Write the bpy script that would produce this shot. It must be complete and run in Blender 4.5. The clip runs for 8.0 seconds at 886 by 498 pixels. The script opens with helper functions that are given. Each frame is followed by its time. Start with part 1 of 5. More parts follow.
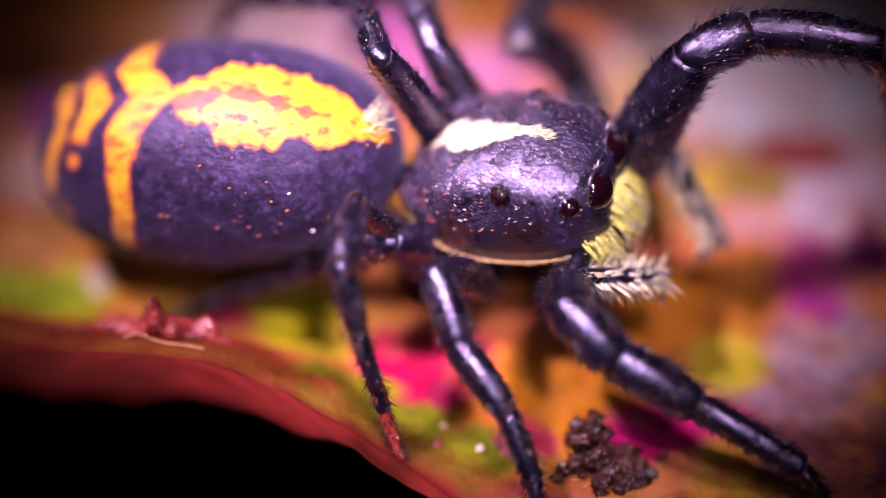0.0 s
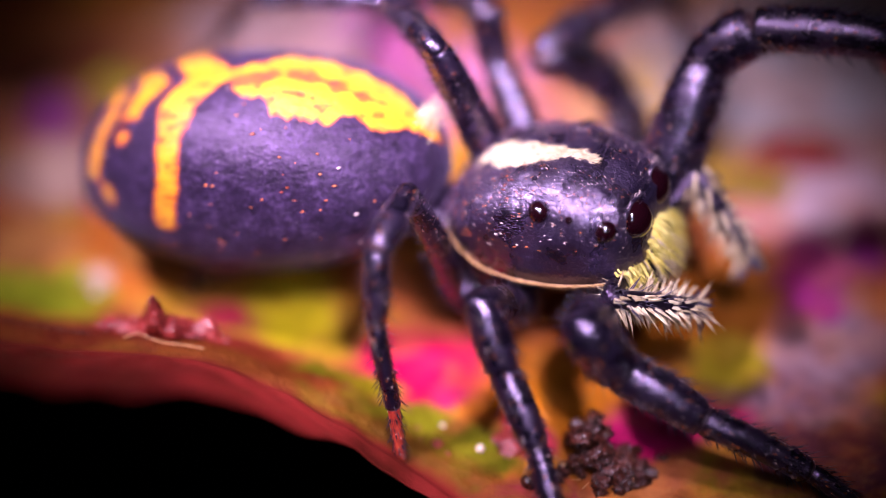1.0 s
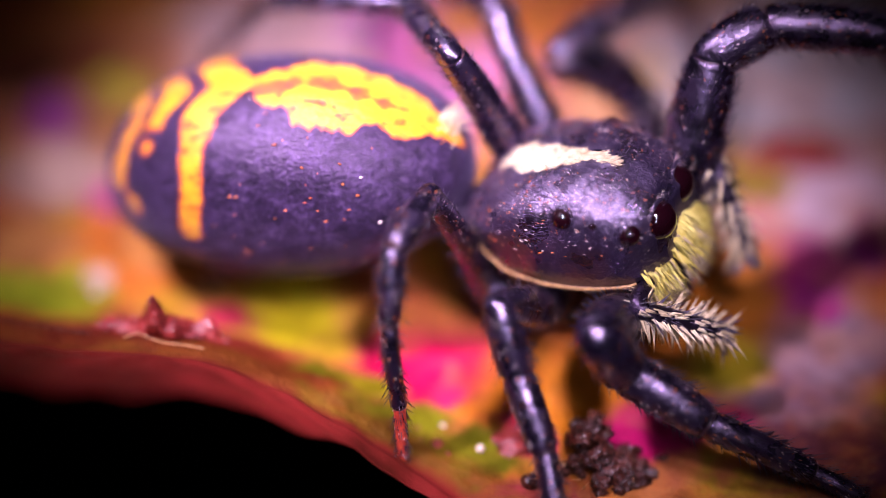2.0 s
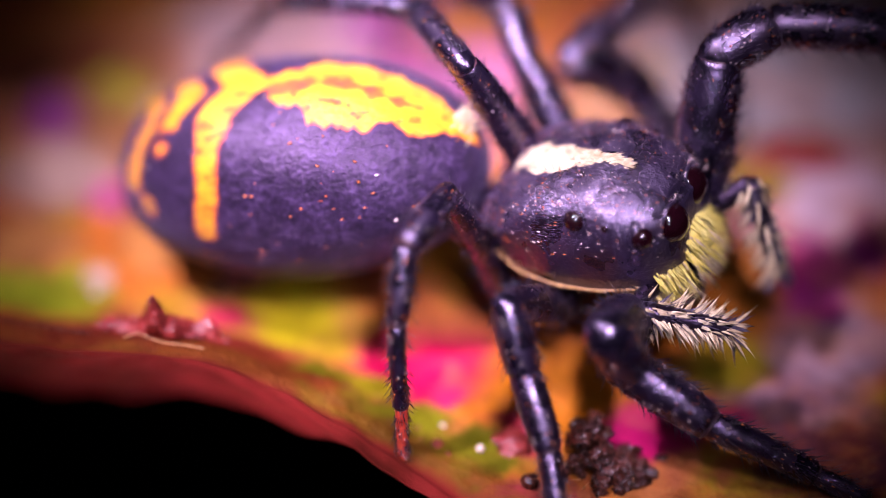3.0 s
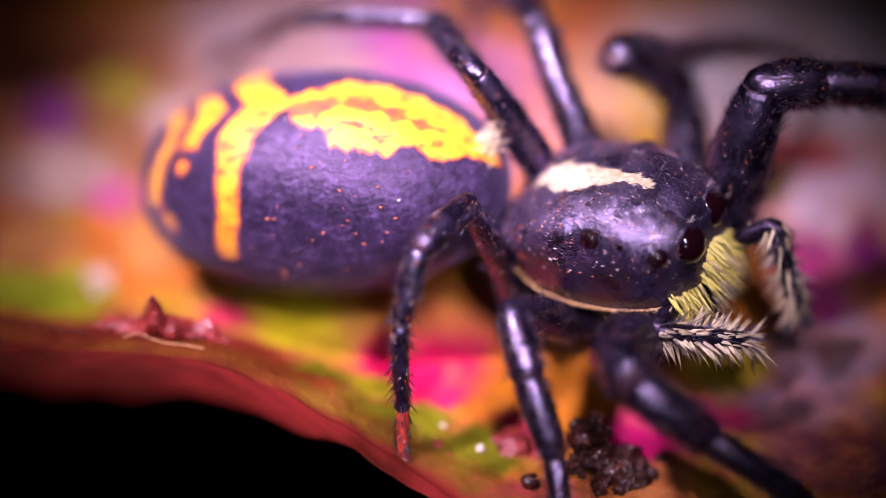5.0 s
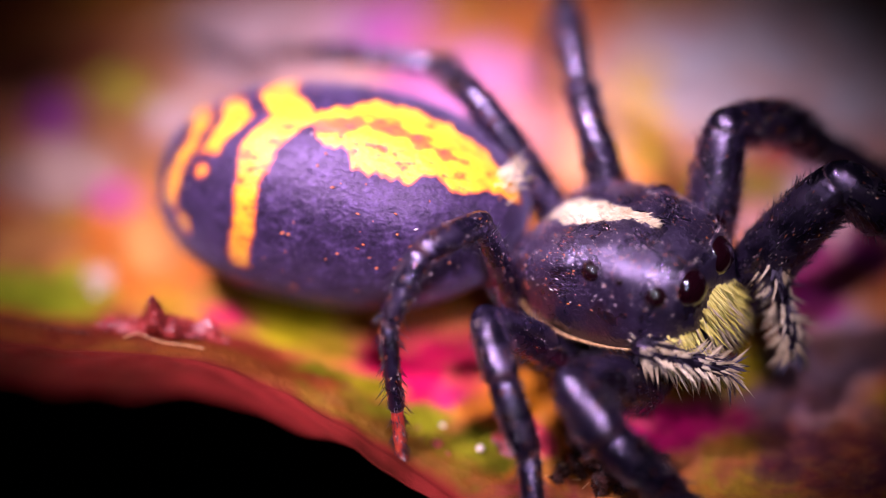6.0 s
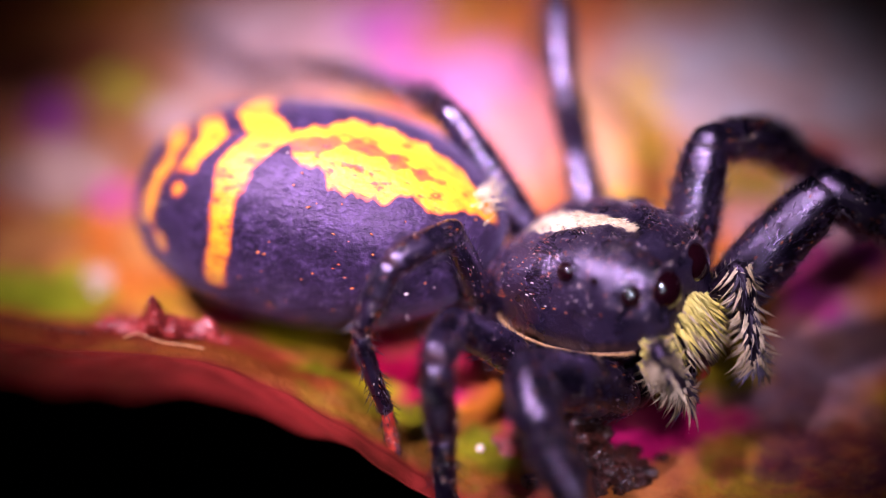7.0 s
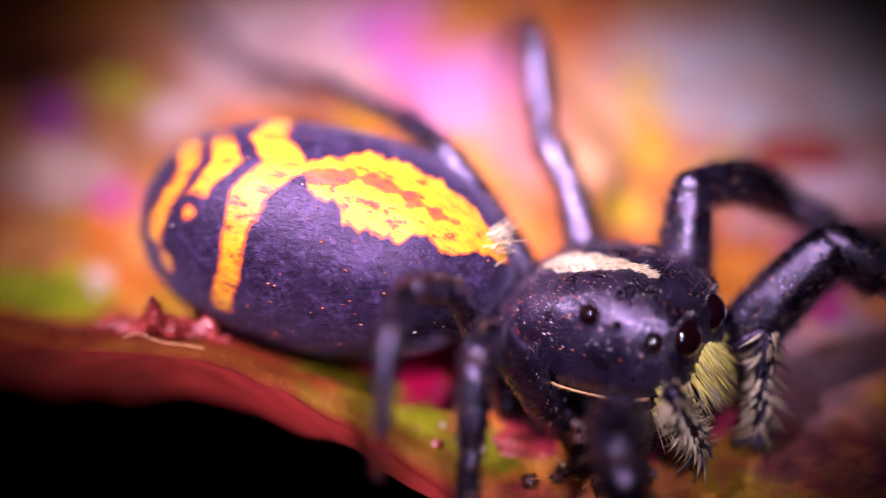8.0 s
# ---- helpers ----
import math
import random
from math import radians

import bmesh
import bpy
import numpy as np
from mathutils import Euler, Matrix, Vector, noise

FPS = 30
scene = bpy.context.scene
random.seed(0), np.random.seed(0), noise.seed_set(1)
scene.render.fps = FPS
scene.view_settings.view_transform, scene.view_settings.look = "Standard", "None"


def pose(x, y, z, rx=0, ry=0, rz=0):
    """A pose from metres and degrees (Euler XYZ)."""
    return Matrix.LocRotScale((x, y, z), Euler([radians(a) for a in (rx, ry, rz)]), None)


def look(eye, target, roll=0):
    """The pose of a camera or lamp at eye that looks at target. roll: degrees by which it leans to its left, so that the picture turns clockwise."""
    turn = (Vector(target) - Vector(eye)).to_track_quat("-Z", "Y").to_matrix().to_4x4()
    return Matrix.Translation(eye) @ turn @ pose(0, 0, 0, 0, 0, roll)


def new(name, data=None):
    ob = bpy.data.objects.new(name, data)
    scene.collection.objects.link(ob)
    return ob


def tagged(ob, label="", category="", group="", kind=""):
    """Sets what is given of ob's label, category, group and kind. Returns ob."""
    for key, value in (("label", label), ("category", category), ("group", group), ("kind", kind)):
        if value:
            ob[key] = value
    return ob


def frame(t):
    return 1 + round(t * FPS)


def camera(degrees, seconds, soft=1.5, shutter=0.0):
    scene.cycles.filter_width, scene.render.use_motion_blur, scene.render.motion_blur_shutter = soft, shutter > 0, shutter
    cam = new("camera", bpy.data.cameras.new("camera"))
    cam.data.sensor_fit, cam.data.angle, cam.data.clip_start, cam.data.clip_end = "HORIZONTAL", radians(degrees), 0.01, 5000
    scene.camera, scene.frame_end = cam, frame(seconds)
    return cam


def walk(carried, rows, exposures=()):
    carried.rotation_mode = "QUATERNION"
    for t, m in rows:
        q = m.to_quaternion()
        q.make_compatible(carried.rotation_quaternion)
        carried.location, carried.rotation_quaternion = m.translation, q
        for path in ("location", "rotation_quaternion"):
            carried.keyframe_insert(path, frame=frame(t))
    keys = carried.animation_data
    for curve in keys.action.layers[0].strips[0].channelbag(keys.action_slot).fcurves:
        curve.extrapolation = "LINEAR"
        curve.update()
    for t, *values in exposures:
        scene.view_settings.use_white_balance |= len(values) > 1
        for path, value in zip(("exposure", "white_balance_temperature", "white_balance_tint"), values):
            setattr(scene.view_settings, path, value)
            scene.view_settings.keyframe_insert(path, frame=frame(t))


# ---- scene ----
import functools

# ---- camera ----
MM = 0.001
cam = camera(14.0, 8.0, soft=0.7)
EYE, AIM = Vector((0, -45.96, 48.70)) * MM, Vector((0, 0, 2.74)) * MM
walk(cam, [(0, look(EYE, AIM)), (8, look(EYE, AIM))], exposures=[(0, 0.0), (8, 0.0)])
cam.data.dof.use_dof = True
cam.data.dof.focus_distance = 0.0641
cam.data.dof.aperture_fstop = 19.0

# ---- light ----
world = bpy.data.worlds.new("world")
scene.world = world
world.use_nodes = True
sky = world.node_tree.nodes.new("ShaderNodeTexSky")
sky.sky_type, sky.sun_disc = "NISHITA", False
sky.sun_elevation, sky.sun_rotation = radians(70), radians(180)
world.node_tree.links.new(sky.outputs["Color"], world.node_tree.nodes["Background"].inputs["Color"])
world.node_tree.nodes["Background"].inputs["Strength"].default_value = 0.001


def lamp(name, eye, target, watts, cone, size, color):
    data = bpy.data.lights.new(name, "SPOT")
    data.energy, data.color, data.spot_size, data.spot_blend, data.shadow_soft_size = watts, color, radians(cone), 1.0, size * MM
    ob = new(name, data)
    ob.matrix_world = look(Vector(eye) * MM, Vector(target) * MM)
    return ob


# two macro lamps above and to the side of the spider
lamp("macro_lamp_side", (-38, 0, 81), (-0.3, 2.9, 0.5), 2.25, 8.9, 4.2, (1.0, 0.77, 1.14))
lamp("macro_lamp_front", (10, -40, 82), (-0.3, 2.8, 0.5), 1.02, 8.9, 4.0, (1.0, 0.77, 1.14))
# a pair of small diodes beside the lens
lamp("lens_lamp_upper", (12, -50, 66), (0.1, 2.6, 0.5), 0.1, 9.4, 3.0, (0.9, 0.8, 1.2))
lamp("lens_lamp_lower", (10, -62, 44), (0.1, 2.6, 0.5), 0.06, 9.4, 3.0, (0.9, 0.8, 1.2))


# ---- materials ----
def shader(name, rough=0.5, spec=0.5, metal=0.0):
    mat = bpy.data.materials.new(name)
    mat.use_nodes = True
    nt = mat.node_tree
    b = nt.nodes["Principled BSDF"]
    b.inputs["Roughness"].default_value = rough
    b.inputs["Specular IOR Level"].default_value = spec
    b.inputs["Metallic"].default_value = metal
    return mat, nt, b


def node(nt, kind, **inputs):
    n = nt.nodes.new(kind)
    for key, value in inputs.items():
        socket = n.inputs[int(key[1:])] if key[0] == "i" and key[1:].isdigit() else n.inputs[key.replace("_", " ")]
        if isinstance(value, bpy.types.NodeSocket):
            nt.links.new(value, socket)
        else:
            socket.default_value = value
    return n


def noise_tex(nt, vec, scale, detail=4.0, rough=0.55, distort=0.0):
    n = node(nt, "ShaderNodeTexNoise", Vector=vec, Scale=scale, Detail=detail, Roughness=rough, Distortion=distort)
    return n


def ramp(nt, fac, stops):
    n = node(nt, "ShaderNodeValToRGB", Fac=fac)
    e = n.color_ramp.elements
    while len(e) < len(stops):
        e.new(0.5)
    for el, (pos, col) in zip(e, stops):
        el.position, el.color = pos, (*col, 1)
    return n.outputs["Color"]


def mix(nt, fac, a, b, blend="MIX"):
    n = nt.nodes.new("ShaderNodeMix")
    n.data_type, n.blend_type = "RGBA", blend
    for socket, value in ((n.inputs[0], fac), (n.inputs[6], a), (n.inputs[7], b)):
        if isinstance(value, bpy.types.NodeSocket):
            nt.links.new(value, socket)
        else:
            socket.default_value = value if isinstance(value, float) else (*value, 1)
    return n.outputs[2]


def coords(nt):
    return nt.nodes.new("ShaderNodeTexCoord").outputs["Object"]


def bump(nt, b, height, dist, strength=1.0):
    n = node(nt, "ShaderNodeBump", Height=height, Distance=dist * MM, Strength=strength)
    nt.links.new(n.outputs["Normal"], b.inputs["Normal"])


def mottled(name, dark, light, scale, rough=0.5, spec=0.5, bump_mm=0.02, bump_scale=None, tint=None, coat=0.0, sheen=0.0, sheen_tint=(1, 1, 1), rough_var=0.15, metal=0.0):
    """A two-scale mottled surface; scale in features per millimetre."""
    mat, nt, b = shader(name, rough, spec, metal)
    co = coords(nt)
    big, fine = noise_tex(nt, co, scale * 1000, 3), noise_tex(nt, co, scale * 6000, 4)
    mixed = node(nt, "ShaderNodeMath", i0=big.outputs["Fac"], i1=fine.outputs["Fac"])
    mixed.operation = "MULTIPLY"
    nt.links.new(ramp(nt, mixed.outputs[0], [(0.12, dark), (0.42, light)]), b.inputs["Base Color"])
    r = node(nt, "ShaderNodeMapRange", Value=fine.outputs["Fac"])
    r.inputs["To Min"].default_value, r.inputs["To Max"].default_value = max(0.02, rough - rough_var), min(1, rough + rough_var)
    nt.links.new(r.outputs[0], b.inputs["Roughness"])
    if bump_mm:
        bump(nt, b, noise_tex(nt, co, (bump_scale or scale * 8) * 1000, 3).outputs["Fac"], bump_mm)
    if tint:
        b.inputs["Specular Tint"].default_value = (*tint, 1)
    b.inputs["Coat Weight"].default_value = coat
    b.inputs["Coat Roughness"].default_value = 0.12
    b.inputs["Sheen Weight"].default_value = sheen
    b.inputs["Sheen Tint"].default_value = (*sheen_tint, 1)
    b.inputs["Sheen Roughness"].default_value = 0.4
    return mat


LILAC = (0.85, 0.6, 1.0)


def chitin(name, dark, light, scale, rough, level, relief, fine_relief, coat=0.0):
    """Dark horny skin: a dielectric with a strong lilac-tinted gloss, fine pits and a slow unevenness."""
    mat, nt, b = shader(name, rough, level)
    co = coords(nt)
    big, fine = noise_tex(nt, co, scale * 1000, 4), noise_tex(nt, co, scale * 9000, 3)
    nt.links.new(ramp(nt, big.outputs["Fac"], [(0.35, dark), (0.65, light)]), b.inputs["Base Color"])
    r = node(nt, "ShaderNodeMapRange", Value=big.outputs["Fac"])
    for key, v in (("From Min", 0.3), ("From Max", 0.7), ("To Min", rough - 0.08), ("To Max", rough + 0.1)):
        r.inputs[key].default_value = v
    nt.links.new(r.outputs[0], b.inputs["Roughness"])
    h = node(nt, "ShaderNodeMath", i0=big.outputs["Fac"], i1=relief / fine_relief, i2=fine.outputs["Fac"])
    h.operation = "MULTIPLY_ADD"
    bump(nt, b, h.outputs[0], fine_relief)
    b.inputs["IOR"].default_value = 1.7
    b.inputs["Specular Tint"].default_value = (0.86, 0.66, 1.0, 1)
    b.inputs["Coat Weight"].default_value = coat
    b.inputs["Coat Roughness"].default_value = 0.14
    return mat


cuticle = chitin("black_cuticle", (0.001, 0.0008, 0.002), (0.005, 0.003, 0.009), 2.2, 0.25, 0.9, 0.03, 0.013)
shell = chitin("carapace_cuticle", (0.001, 0.0007, 0.002), (0.006, 0.004, 0.012), 1.6, 0.28, 0.9, 0.05, 0.03)
under = mottled("underside_cuticle", (0.0008, 0.0005, 0.001), (0.005, 0.003, 0.006), 1.2, 0.3, 0.6, 0.01, 18, LILAC)
membrane = mottled("joint_membrane", (0.014, 0.0056, 0.0084), (0.07, 0.028, 0.035), 3.0, 0.4, 0.5, 0.01)
red_foot = mottled("red_brown_cuticle", (0.21, 0.0105, 0.0084), (0.56, 0.07, 0.035), 3.0, 0.35, 0.6, 0.01)
cream_hair = mottled("cream_hair", (0.3, 0.21, 0.1), (0.7, 0.6, 0.4), 1.2, 0.5, 0.4, 0)
yellow_hair = mottled("yellow_hair", (0.624, 0.515, 0.078), (0.764, 0.702, 0.234), 1.0, 0.5, 0.4, 0)
grey_hair = mottled("dark_grey_hair", (0.02, 0.015, 0.03), (0.09, 0.07, 0.11), 1.5, 0.4, 0.5, 0)
black_hair = mottled("black_bristle", (0.004, 0.003, 0.006), (0.03, 0.018, 0.035), 2.0, 0.3, 0.6, 0)
violet_hair = mottled("violet_down", (0.004, 0.002, 0.007), (0.035, 0.02, 0.05), 1.0, 0.35, 0.5, 0, tint=LILAC)
orange_scale = mottled("orange_scale", (0.25, 0.03, 0.008), (0.75, 0.22, 0.04), 2.0, 0.4, 0.5, 0)
pale_scale = mottled("pale_scale", (0.5, 0.35, 0.3), (0.9, 0.75, 0.7), 2.0, 0.3, 0.6, 0)
rim_tan = mottled("tan_rim_hair", (0.15, 0.075, 0.0263), (0.413, 0.247, 0.0975), 2.0, 0.5, 0.4, 0.01)
eye_glass, _nt, _b = shader("eye_lens", 0.07, 0.5)
_b.inputs["Base Color"].default_value = (0.006, 0.0008, 0.002, 1)
_b.inputs["Coat Weight"].default_value = 0.3
_b.inputs["Coat Roughness"].default_value = 0.06
crumb = mottled("soil_crumb", (0.006, 0.00225, 0.0015), (0.09, 0.021, 0.0105), 2.5, 0.28, 0.6, 0.08, 9)
husk = mottled("dry_red_husk", (0.06, 0.005, 0.005), (0.4, 0.05, 0.04), 1.8, 0.3, 0.6, 0.06, 8)
white_grain = mottled("pale_grain", (0.35, 0.25, 0.18), (0.8, 0.7, 0.55), 4.0, 0.2, 0.6, 0.02)
straw = mottled("straw_thread", (0.4, 0.2, 0.07), (0.8, 0.5, 0.25), 2.0, 0.5, 0.4, 0)
# soil with the darkness of the unlit void put into its colour
soil = mottled("void_black_soil", (0.003, 0.002, 0.002), (0.012, 0.007, 0.006), 0.05, 0.9, 0.2, 0.5, 0.3)


def abdomen_material():
    mat, nt, b = shader("abdomen_down", 0.46, 0.3)
    co = coords(nt)
    at = nt.nodes.new("ShaderNodeAttribute")
    at.attribute_name = "pattern"
    n1, n2 = noise_tex(nt, co, 3200, 4, 0.6), noise_tex(nt, co, 11000, 3)
    streak = node(nt, "ShaderNodeMapping", Vector=co)
    streak.inputs["Scale"].default_value = (0.5, 1, 1)
    n3 = noise_tex(nt, streak.outputs[0], 4200, 5, 0.65)
    jag = node(nt, "ShaderNodeMath", i0=n3.outputs["Fac"], i1=0.5)
    jag.operation = "SUBTRACT"
    edge = node(nt, "ShaderNodeMath", i0=jag.outputs[0], i1=0.2, i2=at.outputs["Fac"])
    edge.operation = "MULTIPLY_ADD"
    pits = node(nt, "ShaderNodeMath", i0=n1.outputs["Fac"], i1=n2.outputs["Fac"])
    pits.operation = "MULTIPLY"
    ground = ramp(nt, pits.outputs[0], [(0.14, (0.002, 0.001, 0.004)), (0.27, (0.014, 0.007, 0.022)), (0.4, (0.038, 0.022, 0.058))])
    gold = ramp(nt, n3.outputs["Fac"], [(0.36, (0.2, 0.035, 0.006)), (0.44, (0.47, 0.18, 0.004)), (0.55, (0.51, 0.25, 0.005)), (0.75, (0.54, 0.3, 0.006))])
    fac = node(nt, "ShaderNodeMapRange", Value=edge.outputs[0])
    fac.inputs["From Min"].default_value, fac.inputs["From Max"].default_value = 0.03, 0.09
    fringe = node(nt, "ShaderNodeMapRange", Value=edge.outputs[0])
    fringe.inputs["From Min"].default_value, fringe.inputs["From Max"].default_value = -0.03, 0.02
    c1 = mix(nt, fringe.outputs[0], ground, (0.34, 0.06, 0.01))
    c2 = mix(nt, fac.outputs[0], c1, gold)
    nt.links.new(c2, b.inputs["Base Color"])
    b.inputs["Specular Tint"].default_value = (*LILAC, 1)
    b.inputs["Sheen Weight"].default_value = 0.12
    b.inputs["Sheen Tint"].default_value = (0.75, 0.6, 1, 1)
    rise = node(nt, "ShaderNodeMath", i0=n2.outputs["Fac"], i1=0.6, i2=n3.outputs["Fac"])
    rise.operation = "MULTIPLY_ADD"
    bump(nt, b, rise.outputs[0], 0.035, 0.8)
    return mat


abdomen_skin = abdomen_material()


def leaf_material():
    """Mottled petal-like leaf: pigment blots and one painted glint over a peach ground, at their places on the leaf in
    millimetres.
    """
    mat, nt, b = shader("blotched_leaf", 0.5, 0.04)
    co = coords(nt)
    warp = noise_tex(nt, co, 420, 4, 0.6)
    w = node(nt, "ShaderNodeVectorMath", i0=warp.outputs["Color"], i1=(0.5, 0.5, 0.5))
    w.operation = "SUBTRACT"
    w2 = node(nt, "ShaderNodeVectorMath", i0=w.outputs[0], i1=(0.0032, 0.0032, 0), i2=co)
    w2.operation = "MULTIPLY_ADD"
    col = ramp(nt, noise_tex(nt, co, 260, 5, 0.6).outputs["Fac"], [(0.3, (0.36, 0.07, 0.02)), (0.52, (0.52, 0.17, 0.05)), (0.72, (0.42, 0.07, 0.1))])
    def mottle(col, scale, weight, lo, stops):
        patch = noise_tex(nt, co, scale, 5, 0.62, 0.8)
        gate = node(nt, "ShaderNodeMapRange", Value=noise_tex(nt, co, scale * 0.7, 3, 0.5, 0.5).outputs["Fac"])
        for key, v in (("From Min", lo), ("From Max", lo + 0.12), ("To Min", 0.0), ("To Max", weight)):
            gate.inputs[key].default_value = v
        return mix(nt, gate.outputs[0], col, ramp(nt, patch.outputs["Fac"], stops))

    col = mottle(col, 420, 0.8, 0.42, [(0.36, (0.5, 0.01, 0.1)), (0.46, (0.55, 0.2, 0.015)), (0.56, (0.42, 0.3, 0.01)), (0.66, (0.5, 0.08, 0.06))])
    dots = [(0.38, (0.2, 0.006, 0.03)), (0.5, (0.5, 0.14, 0.02)), (0.62, (0.6, 0.27, 0.07))]
    w3 = node(nt, "ShaderNodeVectorMath", i0=w.outputs[0], i1=(0.0011, 0.0011, 0), i2=co)
    w3.operation = "MULTIPLY_ADD"
    for i, (x, y, rx, ry, c) in enumerate(BLOTS):
        over = i >= len(BLOTS) - len(BLOTS_OVER)
        if i == len(BLOTS) - len(BLOTS_OVER):
            col = mottle(col, 1100, 0.4, 0.5, dots)
        ground = w3 if over else w2
        d = node(nt, "ShaderNodeVectorMath", i0=ground.outputs[0], i1=(x * MM, y * MM, 0))
        d.operation = "SUBTRACT"
        s = node(nt, "ShaderNodeVectorMath", i0=d.outputs[0], i1=(1 / (rx * MM), 1 / (ry * MM), 0))
        s.operation = "MULTIPLY"
        ln = node(nt, "ShaderNodeVectorMath", i0=s.outputs[0])
        ln.operation = "LENGTH"
        f = node(nt, "ShaderNodeMapRange", Value=ln.outputs["Value"])
        f.interpolation_type = "SMOOTHSTEP"
        for key, v in (("From Min", 0.55), ("From Max", 1.25), ("To Min", 1.0), ("To Max", 0.0)):
            f.inputs[key].default_value = v
        col = mix(nt, f.outputs[0], col, c)
    col = mottle(col, 1500, 0.25, 0.52, dots)
    mid = noise_tex(nt, co, 1500, 6, 0.65)
    fine = noise_tex(nt, co, 6000, 4, 0.6)
    col = mix(nt, 0.75, col, ramp(nt, mid.outputs["Fac"], [(0.3, (0.42, 0.36, 0.38)), (0.55, (1, 1, 1)), (0.75, (1.25, 1.2, 1.1))]), "MULTIPLY")
    spots = node(nt, "ShaderNodeTexVoronoi", Vector=co, Scale=1700.0)
    sp = node(nt, "ShaderNodeMapRange", Value=spots.outputs["Distance"])
    for key, v in (("From Min", 0.05), ("From Max", 0.16), ("To Min", 0.35), ("To Max", 0.0)):
        sp.inputs[key].default_value = v
    col = mix(nt, sp.outputs[0], col, ramp(nt, noise_tex(nt, co, 700, 2).outputs["Fac"], [(0.4, (0.35, 0.02, 0.09)), (0.6, (0.7, 0.42, 0.1))]))
    lipat = nt.nodes.new("ShaderNodeAttribute")
    lipat.attribute_name = "rim_drop"
    lipf = node(nt, "ShaderNodeMath", i0=noise_tex(nt, co, 900, 4).outputs["Fac"], i1=0.0006, i2=lipat.outputs["Fac"])
    lipf.operation = "MULTIPLY_ADD"
    margin = node(nt, "ShaderNodeMapRange", Value=lipf.outputs[0])
    for key, v in (("From Min", 0.0010), ("From Max", 0.0004), ("To Min", 0.0), ("To Max", 0.75)):
        margin.inputs[key].default_value = v
    col = mix(nt, margin.outputs[0], col, ramp(nt, noise_tex(nt, co, 650, 4).outputs["Fac"], [(0.35, (0.1, 0.016, 0.005)), (0.55, (0.2, 0.06, 0.01)), (0.7, (0.16, 0.13, 0.006))]))
    lip = node(nt, "ShaderNodeMapRange", Value=lipf.outputs[0])
    for key, v in (("From Min", 0.0001), ("From Max", -0.00025), ("To Min", 0.0), ("To Max", 1.0)):
        lip.inputs[key].default_value = v
    col = mix(nt, lip.outputs[0], col, ramp(nt, noise_tex(nt, co, 500, 3).outputs["Fac"], [(0.3, (0.11, 0.014, 0.008)), (0.7, (0.4, 0.036, 0.03))]))
    col = mix(nt, 1.0, col, (0.63, 0.62, 0.62), "MULTIPLY")  # pigment depth
    nt.links.new(col, b.inputs["Base Color"])
    h = node(nt, "ShaderNodeMath", i0=mid.outputs["Fac"], i1=0.6, i2=fine.outputs["Fac"])
    h.operation = "MULTIPLY_ADD"
    bump(nt, b, h.outputs[0], 0.09, 0.8)
    calm = node(nt, "ShaderNodeMapRange", Value=lip.outputs[0])
    calm.inputs["To Min"].default_value, calm.inputs["To Max"].default_value = 0.8, 0.2
    nt.links.new(calm.outputs[0], nt.nodes["Bump"].inputs["Strength"])
    r = node(nt, "ShaderNodeMapRange", Value=fine.outputs["Fac"])
    r.inputs["To Min"].default_value, r.inputs["To Max"].default_value = 0.4, 0.75
    nt.links.new(r.outputs[0], b.inputs["Roughness"])
    return mat


# pigment blots and one painted glint: place, half width, half depth, colour
BLOTS_FAR = [
    (7.00, 7.90, 3.88, 2.90, (0.46, 0.44, 0.44)),
    (-3.26, 8.92, 2.65, 1.88, (0.58, 0.4, 0.38)),
    (-1.43, 9.62, 1.22, 0.72, (0.56, 0.3, 0.42)),
    (-7.11, 6.56, 2.55, 2.90, (0.36, 0.16, 0.06)),
    (-8.00, 7.90, 1.22, 1.16, (0.08, 0.025, 0.012)),
    (-7.93, 6.31, 0.61, 0.65, (0.26, 0.04, 0.26)),
    (-6.60, 7.39, 0.61, 0.65, (0.42, 0.42, 0.03)),
    (-0.96, 8.75, 0.82, 1.16, (0.6, 0.14, 0.45)),
    (0.41, 7.22, 1.33, 1.30, (0.66, 0.24, 0.5)),
    (-6.17, 4.15, 0.61, 0.80, (0.62, 0.09, 0.22)),
    (1.63, 6.07, 0.92, 1.74, (0.66, 0.26, 0.22)),
    (3.08, 6.23, 0.71, 2.17, (0.68, 0.38, 0.18)),
    (4.10, 6.56, 0.36, 1.74, (0.62, 0.4, 0.04)),
    (3.23, 3.99, 0.71, 0.72, (0.62, 0.45, 0.03)),
    (7.59, 3.84, 1.73, 1.74, (0.62, 0.44, 0.48)),
]
